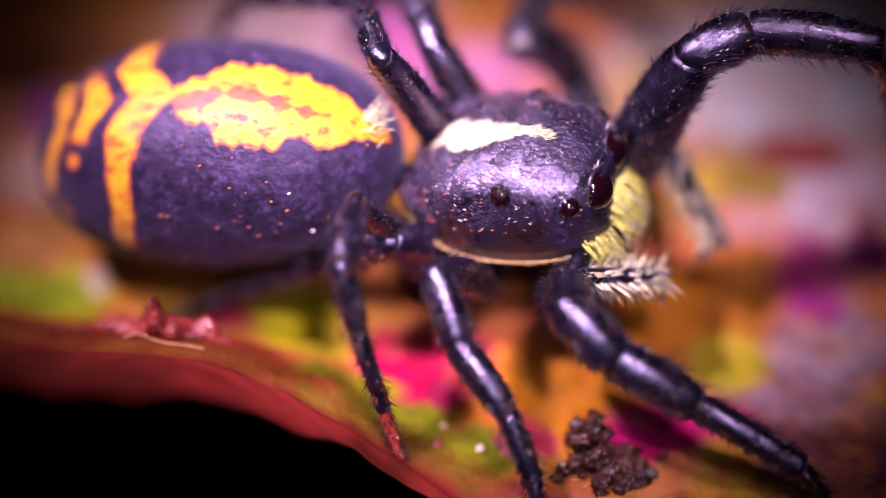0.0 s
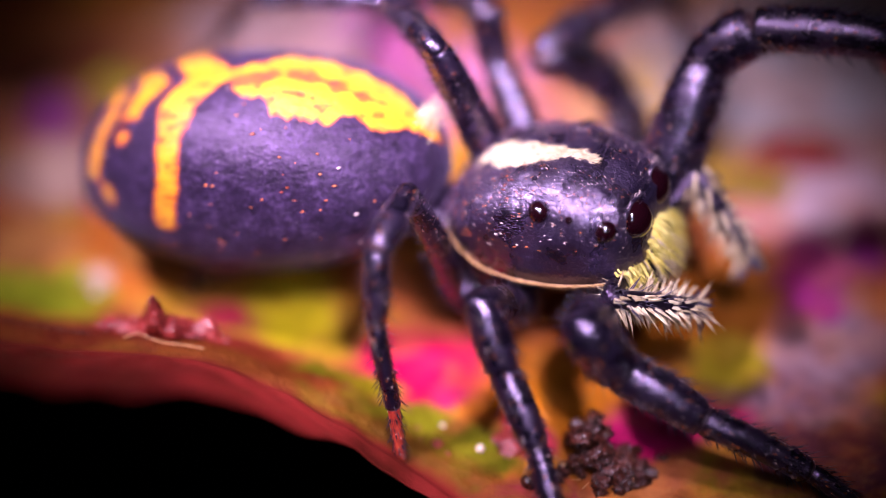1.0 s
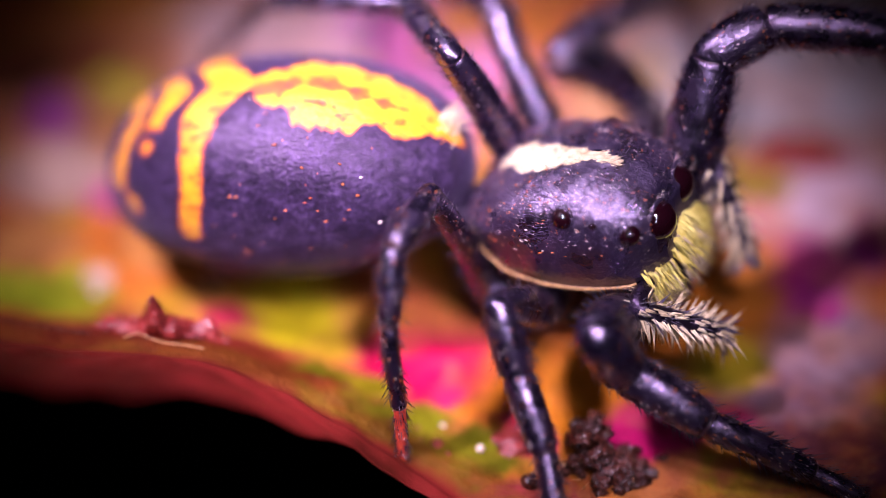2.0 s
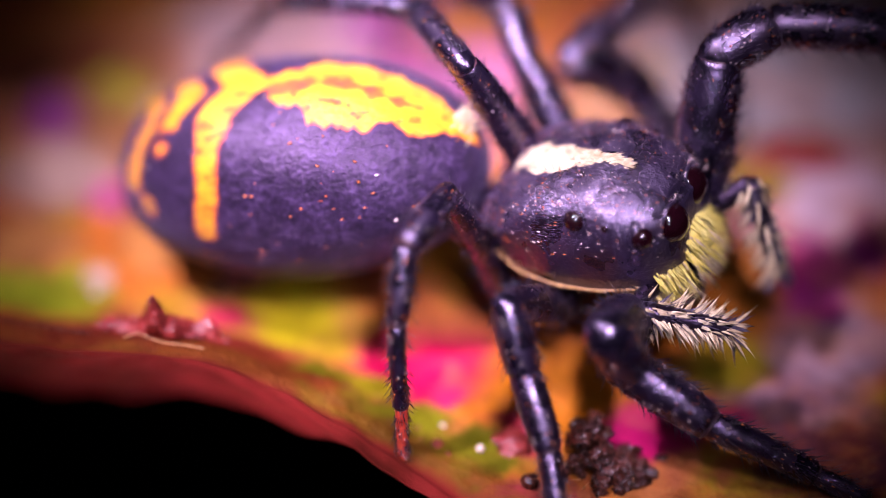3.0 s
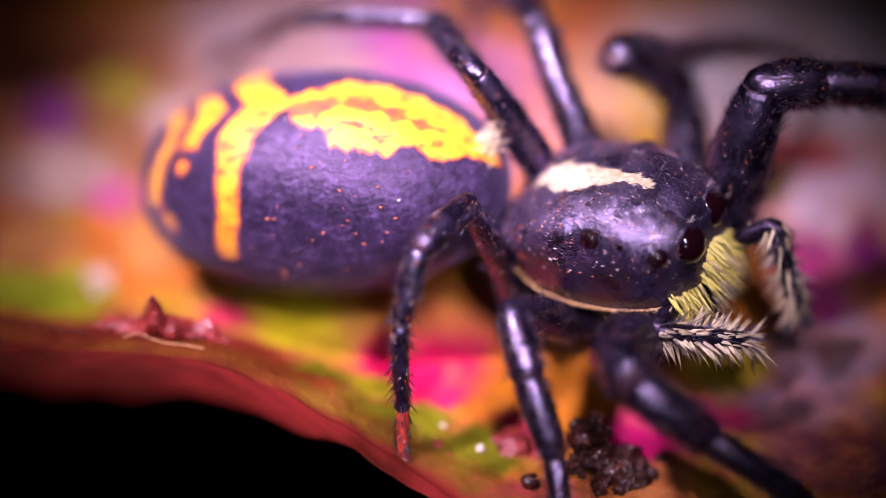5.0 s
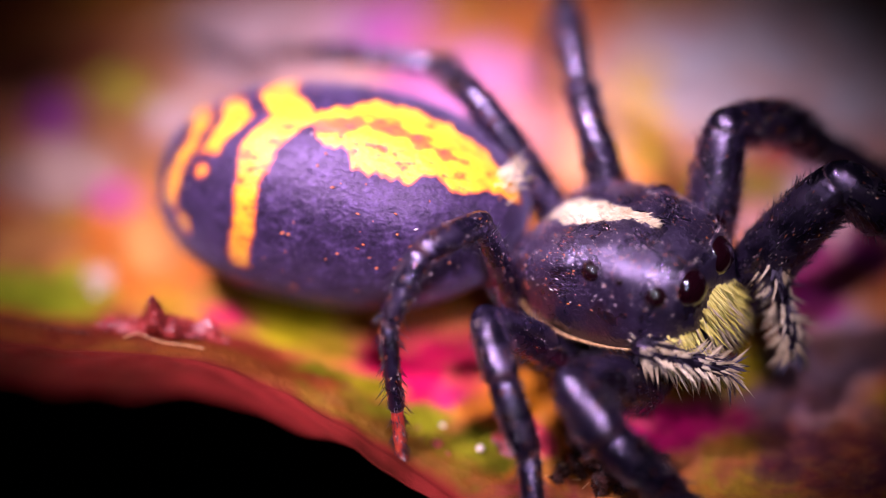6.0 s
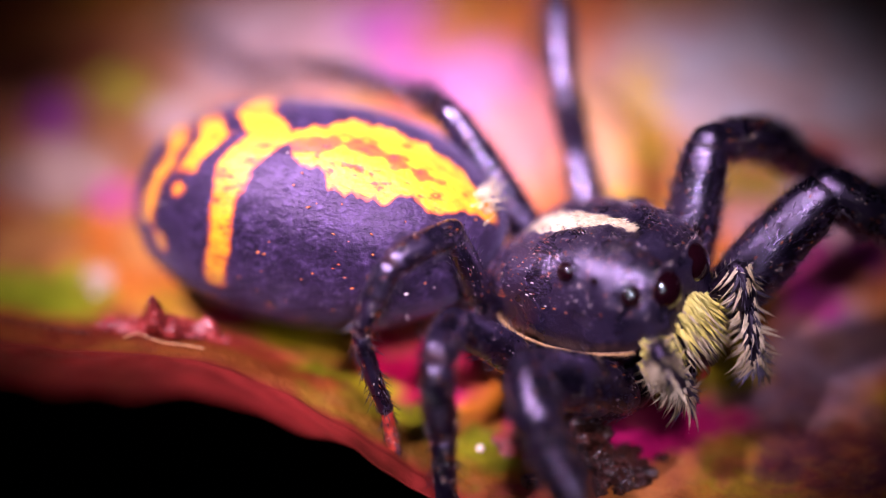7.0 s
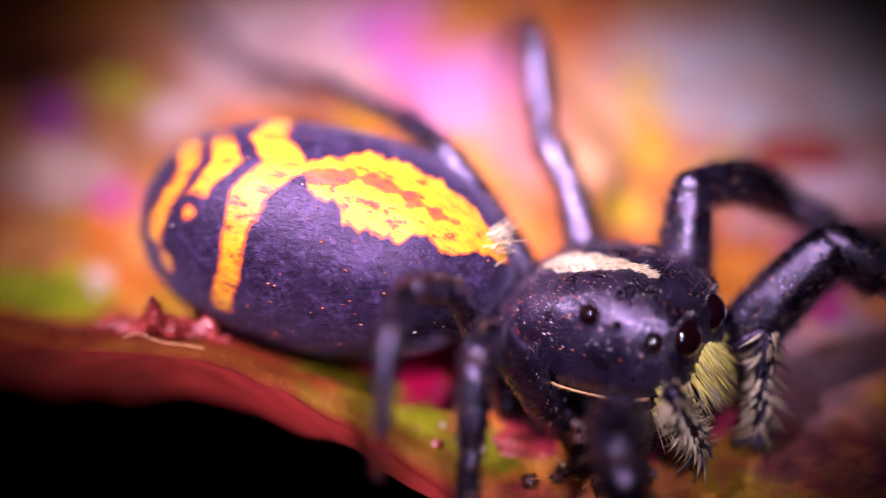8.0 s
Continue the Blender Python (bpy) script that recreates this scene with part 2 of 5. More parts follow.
BLOTS_MID = [
    (6.82, 5.26, 1.33, 0.43, (0.18, 0.05, 0.025)),
    (5.23, 4.62, 0.61, 0.87, (0.42, 0.3, 0.03)),
    (-5.97, 2.60, 1.63, 1.01, (0.7, 0.2, 0.025)),
    (6.95, 1.2, 1.0, 1.8, (0.4, 0.015, 0.17)),
    (8.18, 2.45, 0.46, 0.58, (0.13, 0.01, 0.09)),
    (7.21, 0.23, 1.53, 1.45, (0.42, 0.27, 0.31)),
    (4.97, 1.55, 1.63, 1.30, (0.36, 0.12, 0.012)),
    (-7.74, 1.85, 1.33, 0.72, (0.32, 0.4, 0.02)),
    (-2.58, 0.66, 1.22, 1.16, (0.42, 0.34, 0.008)),
    (-3.85, 0.88, 0.51, 0.51, (0.5, 0.012, 0.07)),
    (2.24, -1.06, 2.24, 1.59, (0.46, 0.15, 0.006)),
    (5.29, -0.35, 0.61, 0.87, (0.34, 0.27, 0.015)),
    (-0.46, -0.49, 1.22, 1.09, (0.46, 0.003, 0.07)),
    (-0.86, -2.31, 2.65, 0.58, (0.15, 0.16, 0.006)),
    (3.75, -2.03, 1.02, 0.65, (0.42, 0.004, 0.09)),
]
BLOTS_NEAR = [
    (1.50, -2.03, 0.51, 0.72, (0.5, 0.04, 0.07)),
    (6.37, -1.34, 1.63, 1.01, (0.3, 0.17, 0.2)),
    (7.11, -2.44, 1.53, 0.87, (0.14, 0.04, 0.05)),
    (4.79, -1.89, 1.22, 0.58, (0.4, 0.02, 0.1)),
    (7.10, 1.55, 0.61, 0.72, (0.34, 0.02, 0.2)),
    (-6.11, -0.20, 4.29, 0.43, (0.2, 0.04, 0.01)),
    (-7.10, -0.92, 5.10, 0.87, (0.28, 0.025, 0.018)),
    (-2.94, -1.34, 2.24, 0.58, (0.16, 0.03, 0.006)),
    (-2.33, -0.92, 0.82, 0.35, (0.15, 0.15, 0.004)),
    (-1.28, -1.62, 0.82, 0.35, (0.13, 0.14, 0.004)),
    (-0.25, -2.34, 0.82, 0.38, (0.12, 0.13, 0.004)),
    (0.67, -2.96, 0.71, 0.38, (0.12, 0.12, 0.004)),
]
BLOTS_OVER = [
    (-7.54, 4.94, 1.31, 1.00, (0.6, 0.4, 0.3)),
    (-7.82, 2.91, 1.11, 0.71, (0.5, 0.22, 0.06)),
    (-6.23, 4.15, 0.60, 0.64, (0.62, 0.12, 0.3)),
    (-5.55, 2.91, 0.80, 0.85, (0.7, 0.3, 0.08)),
    (-5.31, 6.56, 0.70, 0.71, (0.6, 0.42, 0.36)),
    # white glints painted as a small pale blot
    (-6.60, 2.05, 0.32, 0.30, (0.66, 0.46, 0.34)),
    (-7.71, 1.55, 1.31, 0.64, (0.3, 0.36, 0.015)),
    (-2.69, 0.96, 0.95, 1.21, (0.5, 0.42, 0.01)),
    (-0.45, -0.42, 1.4, 1.1, (0.52, 0.003, 0.06)),
    (-0.99, 0.23, 0.50, 0.50, (0.45, 0.004, 0.05)),
    (0.17, -1.06, 0.40, 0.43, (0.5, 0.02, 0.1)),
    (-1.35, -1.05, 0.75, 0.42, (0.3, 0.25, 0.008)),
    (-0.5, -1.75, 0.8, 0.4, (0.22, 0.22, 0.008)),
    (0.45, -2.35, 0.9, 0.42, (0.2, 0.2, 0.008)),
    (3.88, 0.96, 1.21, 1.28, (0.5, 0.16, 0.012)),
    (5.19, -0.20, 0.60, 0.85, (0.42, 0.33, 0.015)),
    (7.04, 5.26, 1.11, 0.57, (0.3, 0.04, 0.035)),
    (6.10, 4.46, 0.70, 0.50, (0.26, 0.2, 0.02)),
    (3.86, -1.89, 1.11, 0.64, (0.48, 0.006, 0.11)),
    (8.14, 2.60, 0.45, 0.85, (0.16, 0.01, 0.12)),
]
BLOTS = BLOTS_FAR + BLOTS_MID + BLOTS_NEAR + BLOTS_OVER


# ---- mesh tools (all lengths in millimetres) ----
class Shape:
    def __init__(self):
        self.v, self.f, self.m = [], [], []

    def add(self, verts, faces, mat=0):
        n = len(self.v)
        self.v.extend(verts)
        self.f.extend([tuple(i + n for i in f) for f in faces])
        self.m.extend([mat] * len(faces))

    def grid(self, rows, mat=0, wrap=True):
        """Rows of points joined to a skin; wrap closes each row."""
        n, k = len(rows), len(rows[0])
        faces = []
        for i in range(n - 1):
            for j in range(k if wrap else k - 1):
                faces.append((i * k + j, i * k + (j + 1) % k, (i + 1) * k + (j + 1) % k, (i + 1) * k + j))
        self.add([p for r in rows for p in r], faces, mat)

    def lathe(self, profile, sides=16, mat=0, squash=1.0, bend=0.0, wobble=0.0, seed=0):
        """A body along x from (x, radius) pairs; squash flattens y, bend lifts the middle."""
        rnd = random.Random(seed)
        x1 = profile[-1][0] or 1
        rows = []
        for x, r in profile:
            up = bend * math.sin(math.pi * min(max(x / x1, 0), 1))
            rows.append([(x, r * squash * math.cos(a) * (1 + wobble * rnd.uniform(-1, 1)), up + r * math.sin(a) * (1 + wobble * rnd.uniform(-1, 1)))
                         for a in (2 * math.pi * j / sides for j in range(sides))])
        self.grid(rows, mat)
        n = len(self.v)
        k = sides
        self.f.append(tuple(range(n - k, n)))
        self.m.append(mat)
        self.f.append(tuple(range(n - k * len(rows), n - k * len(rows) + k))[::-1])
        self.m.append(mat)

    def ball(self, c, r, mat=0, seg=20, rings=12, lump=0.0, seed=0.0):
        rows = []
        r = Vector(r) if hasattr(r, "__len__") else Vector((r, r, r))
        for i in range(rings + 1):
            th = math.pi * (i + 0.001) / (rings + 0.002)
            row = []
            for j in range(seg):
                a = 2 * math.pi * j / seg
                d = Vector((math.sin(th) * math.cos(a), math.sin(th) * math.sin(a), math.cos(th)))
                s = 1 + lump * noise.noise(d * 1.7 + Vector((seed, seed * 1.7, -seed))) + lump * 0.5 * noise.noise(d * 4 + Vector((seed, 3, seed)))
                row.append((c[0] + r[0] * d[0] * s, c[1] + r[1] * d[1] * s, c[2] + r[2] * d[2] * s))
            rows.append(row)
        self.grid(rows[::-1], mat)

    def hair(self, p, d, length, width, mat=0, droop=0.0, steps=2):
        """A thin tapered three-sided hair from p along d."""
        p, d = Vector(p), Vector(d).normalized()
        a = d.orthogonal().normalized()
        b = d.cross(a)
        pts, prev = [], None
        for i in range(steps + 1):
            t = i / steps
            c = p + d * length * t + Vector((0, 0, -droop * length * t * t))
            r = width * (1 - t) ** 0.7
            pts.append([c + (a * math.cos(k) + b * math.sin(k)) * r for k in (0, 2.094, 4.189)] if i < steps else [c])
        verts = [tuple(q) for row in pts for q in row]
        faces = []
        for i in range(steps - 1):
            for j in range(3):
                faces.append((i * 3 + j, i * 3 + (j + 1) % 3, i * 3 + 3 + (j + 1) % 3, i * 3 + 3 + j))
        e = (steps - 1) * 3
        faces += [(e + j, e + (j + 1) % 3, e + 3) for j in range(3)]
        self.add(verts, faces, mat)

    def flake(self, p, n, along, length, width, mat=0):
        """A small lens-shaped scale lying on a surface of normal n."""
        n = Vector(n).normalized()
        t = (Vector(along) - n * Vector(along).dot(n)).normalized()
        s = n.cross(t)
        p = Vector(p) + n * 0.006
        top = p + n * width * 0.35 + t * length * 0.1
        ring = [p - t * length / 2, p + s * width / 2, p + t * length / 2 + n * width * 0.4, p - s * width / 2]
        self.add([tuple(q) for q in ring + [top]], [(0, 3, 4), (3, 2, 4), (2, 1, 4), (1, 0, 4), (0, 1, 2, 3)], mat)

    def mesh(self, name, mats, smooth=True):
        me = bpy.data.meshes.new(name)
        me.from_pydata([(x * MM, y * MM, z * MM) for x, y, z in self.v], [], self.f)
        me.polygons.foreach_set("material_index", self.m)
        me.polygons.foreach_set("use_smooth", [smooth] * len(self.f))
        for m in mats:
            me.materials.append(m)
        me.update()
        return me


def part(name, shape, mats, parent=None, label="", smooth=True):
    ob = new(name, shape.mesh(name, mats, smooth))
    if parent:
        ob.parent = parent
    if label:
        tagged(ob, label)
    return ob


def curve(x, table):
    """Linear reading of a small table of (x, value)."""
    if x <= table[0][0]:
        return table[0][1]
    for (x0, y0), (x1, y1) in zip(table, table[1:]):
        if x <= x1:
            return y0 + (y1 - y0) * (x - x0) / (x1 - x0)
    return table[-1][1]


# ---- the leaf and the ground below ----
EDGE = [(-30, 4.0), (-12, 0.2), (-8.3, -1.0), (-6.5, -1.32), (-4.8, -1.42), (-3.4, -1.65), (-1.9, -2.12), (-0.4, -2.7), (1.2, -3.45), (4, -5.3), (8, -8.0), (30, -22)]
EDGE_RISE = [(-30, 1.65), (-4.5, 1.65), (-3.4, 1.35), (-1.9, 0.8), (-0.4, 0.3), (1.2, 0.0), (30, 0.0)]


# the curled lip beyond the fold: how far it reaches, and how it rises
LIP_REACH = [(-30, 4.6), (-5.5, 4.4), (-3.5, 3.0), (-1.5, 1.5), (1, 0.9), (30, 0.9)]
LIP_SLOPE = [(-30, 0.62), (-5, 0.62), (-3.5, 0.58), (-1.5, 0.35), (1, -0.4), (30, -0.4)]


@functools.lru_cache(None)
def edge_y(x):
    return 0.25 * sum(curve(x + d, EDGE) for d in (-0.9, -0.3, 0.3, 0.9))


def leaf_height(x, y):
    n = noise.noise(Vector((x * 0.35, y * 0.35, 0.3))) * 0.10 + noise.noise(Vector((x * 1.3, y * 1.3, 7))) * 0.045
    far = max(0.0, y - 5.0)
    d = min(max((y - edge_y(x)) / 2.6, 0.0), 1.0)
    rise = soft_rise(x) * (1 - d) ** 2 * (1 + 2 * d)
    return n - 0.03 - 0.004 * far * far + 0.010 * max(0.0, x - 4.5) ** 2 + rise


@functools.lru_cache(None)
def soft_rise(x):
    return 0.25 * sum(curve(x + d, EDGE_RISE) for d in (-0.9, -0.3, 0.3, 0.9))


def build_leaf():
    s = Shape()
    xs = np.concatenate([np.linspace(-30, -10, 20, endpoint=False), np.linspace(-10, 10, 230), np.linspace(10, 30, 21)[1:]])
    ins = np.concatenate([np.linspace(34, 14, 16, endpoint=False), np.linspace(14, 0, 190)])
    rows, drop = [], []
    for x in xs:
        x = float(x)
        ye = edge_y(x)
        reach, slope = curve(x, LIP_REACH) * (1 + 0.12 * noise.noise(Vector((x * 0.9, 2, 5))) + 0.05 * math.sin(x * 4.6)), curve(x, LIP_SLOPE)
        top = []
        for d in ins:
            y = ye + float(d)
            top.append((x, y, leaf_height(x, y) + 0.08 * math.exp(-float(d) ** 2 / 0.12)))
        z0 = top[-1][2]
        for k in range(1, 26):
            a = reach * k / 25
            lump = 0.09 * noise.noise(Vector((x * 1.7, a * 1.5, 9))) * min(1, k / 6)
            top.append((x, ye - 0.84 * a, z0 + slope * a - 0.12 * math.sin(math.pi * min(1.0, a / 0.8)) + lump))
        under_row = [(p[0], p[1], p[2] - (0.26 if i < len(ins) else 0.06 + 0.2 * max(0.0, 1 - (i - len(ins)) / 12))) for i, p in enumerate(top)][::-1]
        rows.append(top + under_row)
        fall = [float(d) * MM for d in ins] + [-reach * k / 25 * MM for k in range(1, 26)]
        drop += fall + fall[::-1]
    s.grid(rows, 0)
    leaf = part("leaf", s, [leaf_material()])
    leaf.data.attributes.new("rim_drop", "FLOAT", "POINT").data.foreach_set("value", drop)
    tagged(leaf, "orange, magenta and yellow-green blotched leaf with a curled red edge", "leaf", kind="structure")
    return leaf


leaf = build_leaf()

# ground sheet far below, coloured near-black to stand for the unlit void
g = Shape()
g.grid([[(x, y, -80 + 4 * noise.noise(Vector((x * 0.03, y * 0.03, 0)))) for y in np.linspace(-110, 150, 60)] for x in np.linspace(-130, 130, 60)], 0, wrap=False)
tagged(part("ground", g, [soil]), "bare soil far below the leaf, coloured near-black for the unlit void", "ground", kind="structure")


# ---- crumbs on the leaf ----
def crumb_heap():
    rnd = random.Random(4)
    s = Shape()
    for i in range(60):
        t = rnd.random()
        x, y = 2.75 + rnd.gauss(0, 0.34) + 0.45 * t, -2.95 + rnd.gauss(0, 0.26)
        r = rnd.choice((0.05, 0.08, 0.11, 0.16, 0.2)) * rnd.uniform(0.8, 1.2)
        z = leaf_height(x, y) + rnd.uniform(0.0, 0.4) * max(0.0, 1 - ((x - 2.7) ** 2 + (y + 2.7) ** 2) / 0.5) + r * 0.35
        s.ball((x, y, z), (r * rnd.uniform(0.8, 1.4), r * rnd.uniform(0.7, 1.1), r * rnd.uniform(0.6, 1.0)), 0, 16, 11, 1.0, i * 3.1)
    for i in range(14):
        r = rnd.uniform(0.1, 0.19)
        x, y = 2.5 + rnd.gauss(0, 0.13), -2.35 + rnd.gauss(0, 0.12)
        s.ball((x, y, leaf_height(x, y) + 0.08 + 0.05 * i), (r * rnd.uniform(0.8, 1.3), r, r * rnd.uniform(0.7, 1.1)), 0, 18, 12, 1.0, 50 + i * 2.3)
    for i in range(26):
        x, y = 2.6 + rnd.gauss(0, 0.4), -2.7 + rnd.gauss(0, 0.35)
        s.hair((x, y, leaf_height(x, y) + 0.2), (rnd.uniform(-1, 1), rnd.uniform(-1, 1), rnd.uniform(0.1, 1)), rnd.uniform(0.12, 0.35), 0.012, 1)
    ob = part("soil_crumbs", s, [crumb, straw])
    tagged(ob, "heap of dark red-brown soil crumbs on the leaf", "debris", kind="stuff")


crumb_heap()


def grain(name, x, y, r, mat, label, lump=0.35, seed=1.0, flat=0.8):
    s = Shape()
    s.ball((0, 0, r * flat * 0.75), (r, r, r * flat), 0, 16, 10, lump, seed)
    ob = part(name, s, [mat])
    ob.matrix_basis = pose(x * MM, y * MM, leaf_height(x, y) * MM)
    return tagged(ob, label, "crumb")


grain("soil_grain", 3.3, -2.52, 0.19, crumb, "single round dark brown soil grain on the leaf", seed=8)
grain("soil_grain", -8.45, -0.4, 0.22, crumb, "dark brown soil grain at the leaf edge", seed=18)
grain("soil_grain", 1.55, -3.2, 0.15, crumb, "small dark soil grain at the leaf edge", seed=28)
grain("soil_grain", 3.75, -2.95, 0.12, crumb, "tiny dark soil grain beside the heap", seed=22)
grain("pale_grain", 0.67, -2.42, 0.085, white_grain, "tiny glittering white grain beside dark crumbs on the leaf", 0.2, 3)
grain("pale_grain", -6.55, 1.55, 0.09, white_grain, "tiny glittering white grain on the leaf", 0.2, 5)
grain("pale_grain", 0.0, -1.9, 0.05, white_grain, "tiny white grain on the leaf", 0.2, 6)
grain("pale_grain", -3.95, -0.75, 0.08, husk, "small pale pink grain at the leaf edge", 0.3, 7)
grain("brown_crumb", -0.12, -2.42, 0.1, husk, "small brown flaky crumb on the leaf", 0.7, 9, 0.5)
grain("brown_crumb", 0.08, -2.62, 0.06, husk, "small brown flaky crumb on the leaf", 0.7, 12, 0.5)
grain("red_bead", 1.28, -2.2, 0.34, husk, "glossy red swelling on the leaf", 0.7, 15, 0.2)


def dry_husk():
    s = Shape()
    rows = []
    n = 90
    for i in range(n + 1):
        t = i / n
        x = -6.35 + 2.45 * t
        y = -0.62 + 0.10 * math.sin(t * 9) - 0.32 * t
        peak = 0.62 * math.exp(-((t - 0.46) / 0.06) ** 2) + 0.2 * math.exp(-((t - 0.62) / 0.12) ** 2) + 0.16 * math.exp(-((t - 0.86) / 0.07) ** 2) + 0.1 * math.exp(-((t - 0.16) / 0.1) ** 2)
        h = (0.10 + peak) * min(1, 12 * t, 12 * (1 - t) + 0.02)
        w = (0.13 + 0.10 * math.sin(t * 3.1) + 0.05 * peak) * min(1, 10 * t + 0.02, 10 * (1 - t) + 0.02)
        row = []
        for j in range(22):
            a = 2 * math.pi * j / 22
            k = 1 + 0.55 * noise.noise(Vector((x * 3.2, math.cos(a) * 1.2, math.sin(a) * 1.2))) + 0.3 * noise.noise(Vector((x * 9, math.cos(a) * 3, math.sin(a) * 3)))
            row.append((x + 0.10 * noise.noise(Vector((x * 4, a, 3))), y + w * math.cos(a) * k, leaf_height(x, y) + 0.05 + max(-0.1, h * (0.5 + 0.5 * math.sin(a)) * k)))
        rows.append(row)
    s.grid(rows)
    tagged(part("dry_husk", s, [husk]), "shrivelled red-brown dry husk lying on the leaf edge", "plant litter")


dry_husk()


def thread(points, r, label, mat):
    s = Shape()
    ps = [Vector((x, y, leaf_height(x, y) + z)) for x, y, z in points]
    rows = []
    for i, p in enumerate(ps):
        d = (ps[min(i + 1, len(ps) - 1)] - ps[max(i - 1, 0)]).normalized()
        a = d.orthogonal().normalized()
        b = d.cross(a)
        rows.append([tuple(p + (a * math.cos(k) + b * math.sin(k)) * r) for k in (0, 1.26, 2.51, 3.77, 5.03)])
    s.grid(rows)
    tagged(part("dry_fibre", s, [mat]), label, "fibre")


thread([(-5.75, -1.2, 0.1), (-5.5, -1.08, 0.14), (-5.3, -1.2, 0.1), (-5.05, -1.3, 0.08), (-4.6, -1.32, 0.08), (-4.3, -1.4, 0.06)], 0.012, "thin pale straw fibre on the leaf edge", straw)
thread([(-8.2, -0.58, 0.08), (-7.6, -0.78, 0.1), (-7.0, -0.9, 0.09), (-6.4, -1.05, 0.08)], 0.018, "brown dry fibre along the leaf edge", crumb)


# ---- the spider ----
spider = new("spider")
tagged(spider, "black jumping spider with yellow-banded abdomen and furry palps on leaf", "spider")

CAR_W = [(-2.0, 0.55), (-1.85, 0.85), (-1.5, 1.2), (-1.0, 1.42), (-0.3, 1.52), (0.5, 1.5), (1.2, 1.36), (1.6, 1.2), (1.85, 0.98), (1.98, 0.62)]
CAR_H = [(-2.0, 0.55), (-1.85, 0.95), (-1.5, 1.36), (-1.0, 1.66), (-0.3, 1.86), (0.5, 1.93), (1.2, 1.84), (1.6, 1.68), (1.85, 1.48), (1.98, 1.2)]
CAR_B = [(-2.0, 0.75), (-1.6, 0.5), (-0.9, 0.22), (0.0, 0.14), (0.8, 0.14), (1.5, 0.18), (1.98, 0.36)]


def soft(x, table, w=0.14):
    return sum(curve(x + k * w, table) for k in (-1, -0.5, 0, 0.5, 1)) / 5


def carapace_point(x, a):
    """Point on the carapace at length x and angle a (0: right rim, 90: top, 180: left rim)."""
    w, h, b = soft(x, CAR_W), soft(x, CAR_H), soft(x, CAR_B)
    c, s = math.cos(radians(a)), math.sin(radians(a))
    n = 2 / 3.3
    y = -w * math.copysign(abs(c) ** n, c) * (1 + 0.04 * math.sin(radians(a)))
    return Vector((x, y, b + (h - b) * abs(s) ** n))


def carapace_normal(x, a):
    p = carapace_point(x, a)
    du = carapace_point(min(x + 0.05, 1.98), a) - carapace_point(max(x - 0.05, -2), a)
    da = carapace_point(x, min(a + 2, 180)) - carapace_point(x, max(a - 2, 0))
    n = du.cross(-da).normalized()
    return n if n.dot(p - Vector((0, 0, 0.4))) > 0 else -n


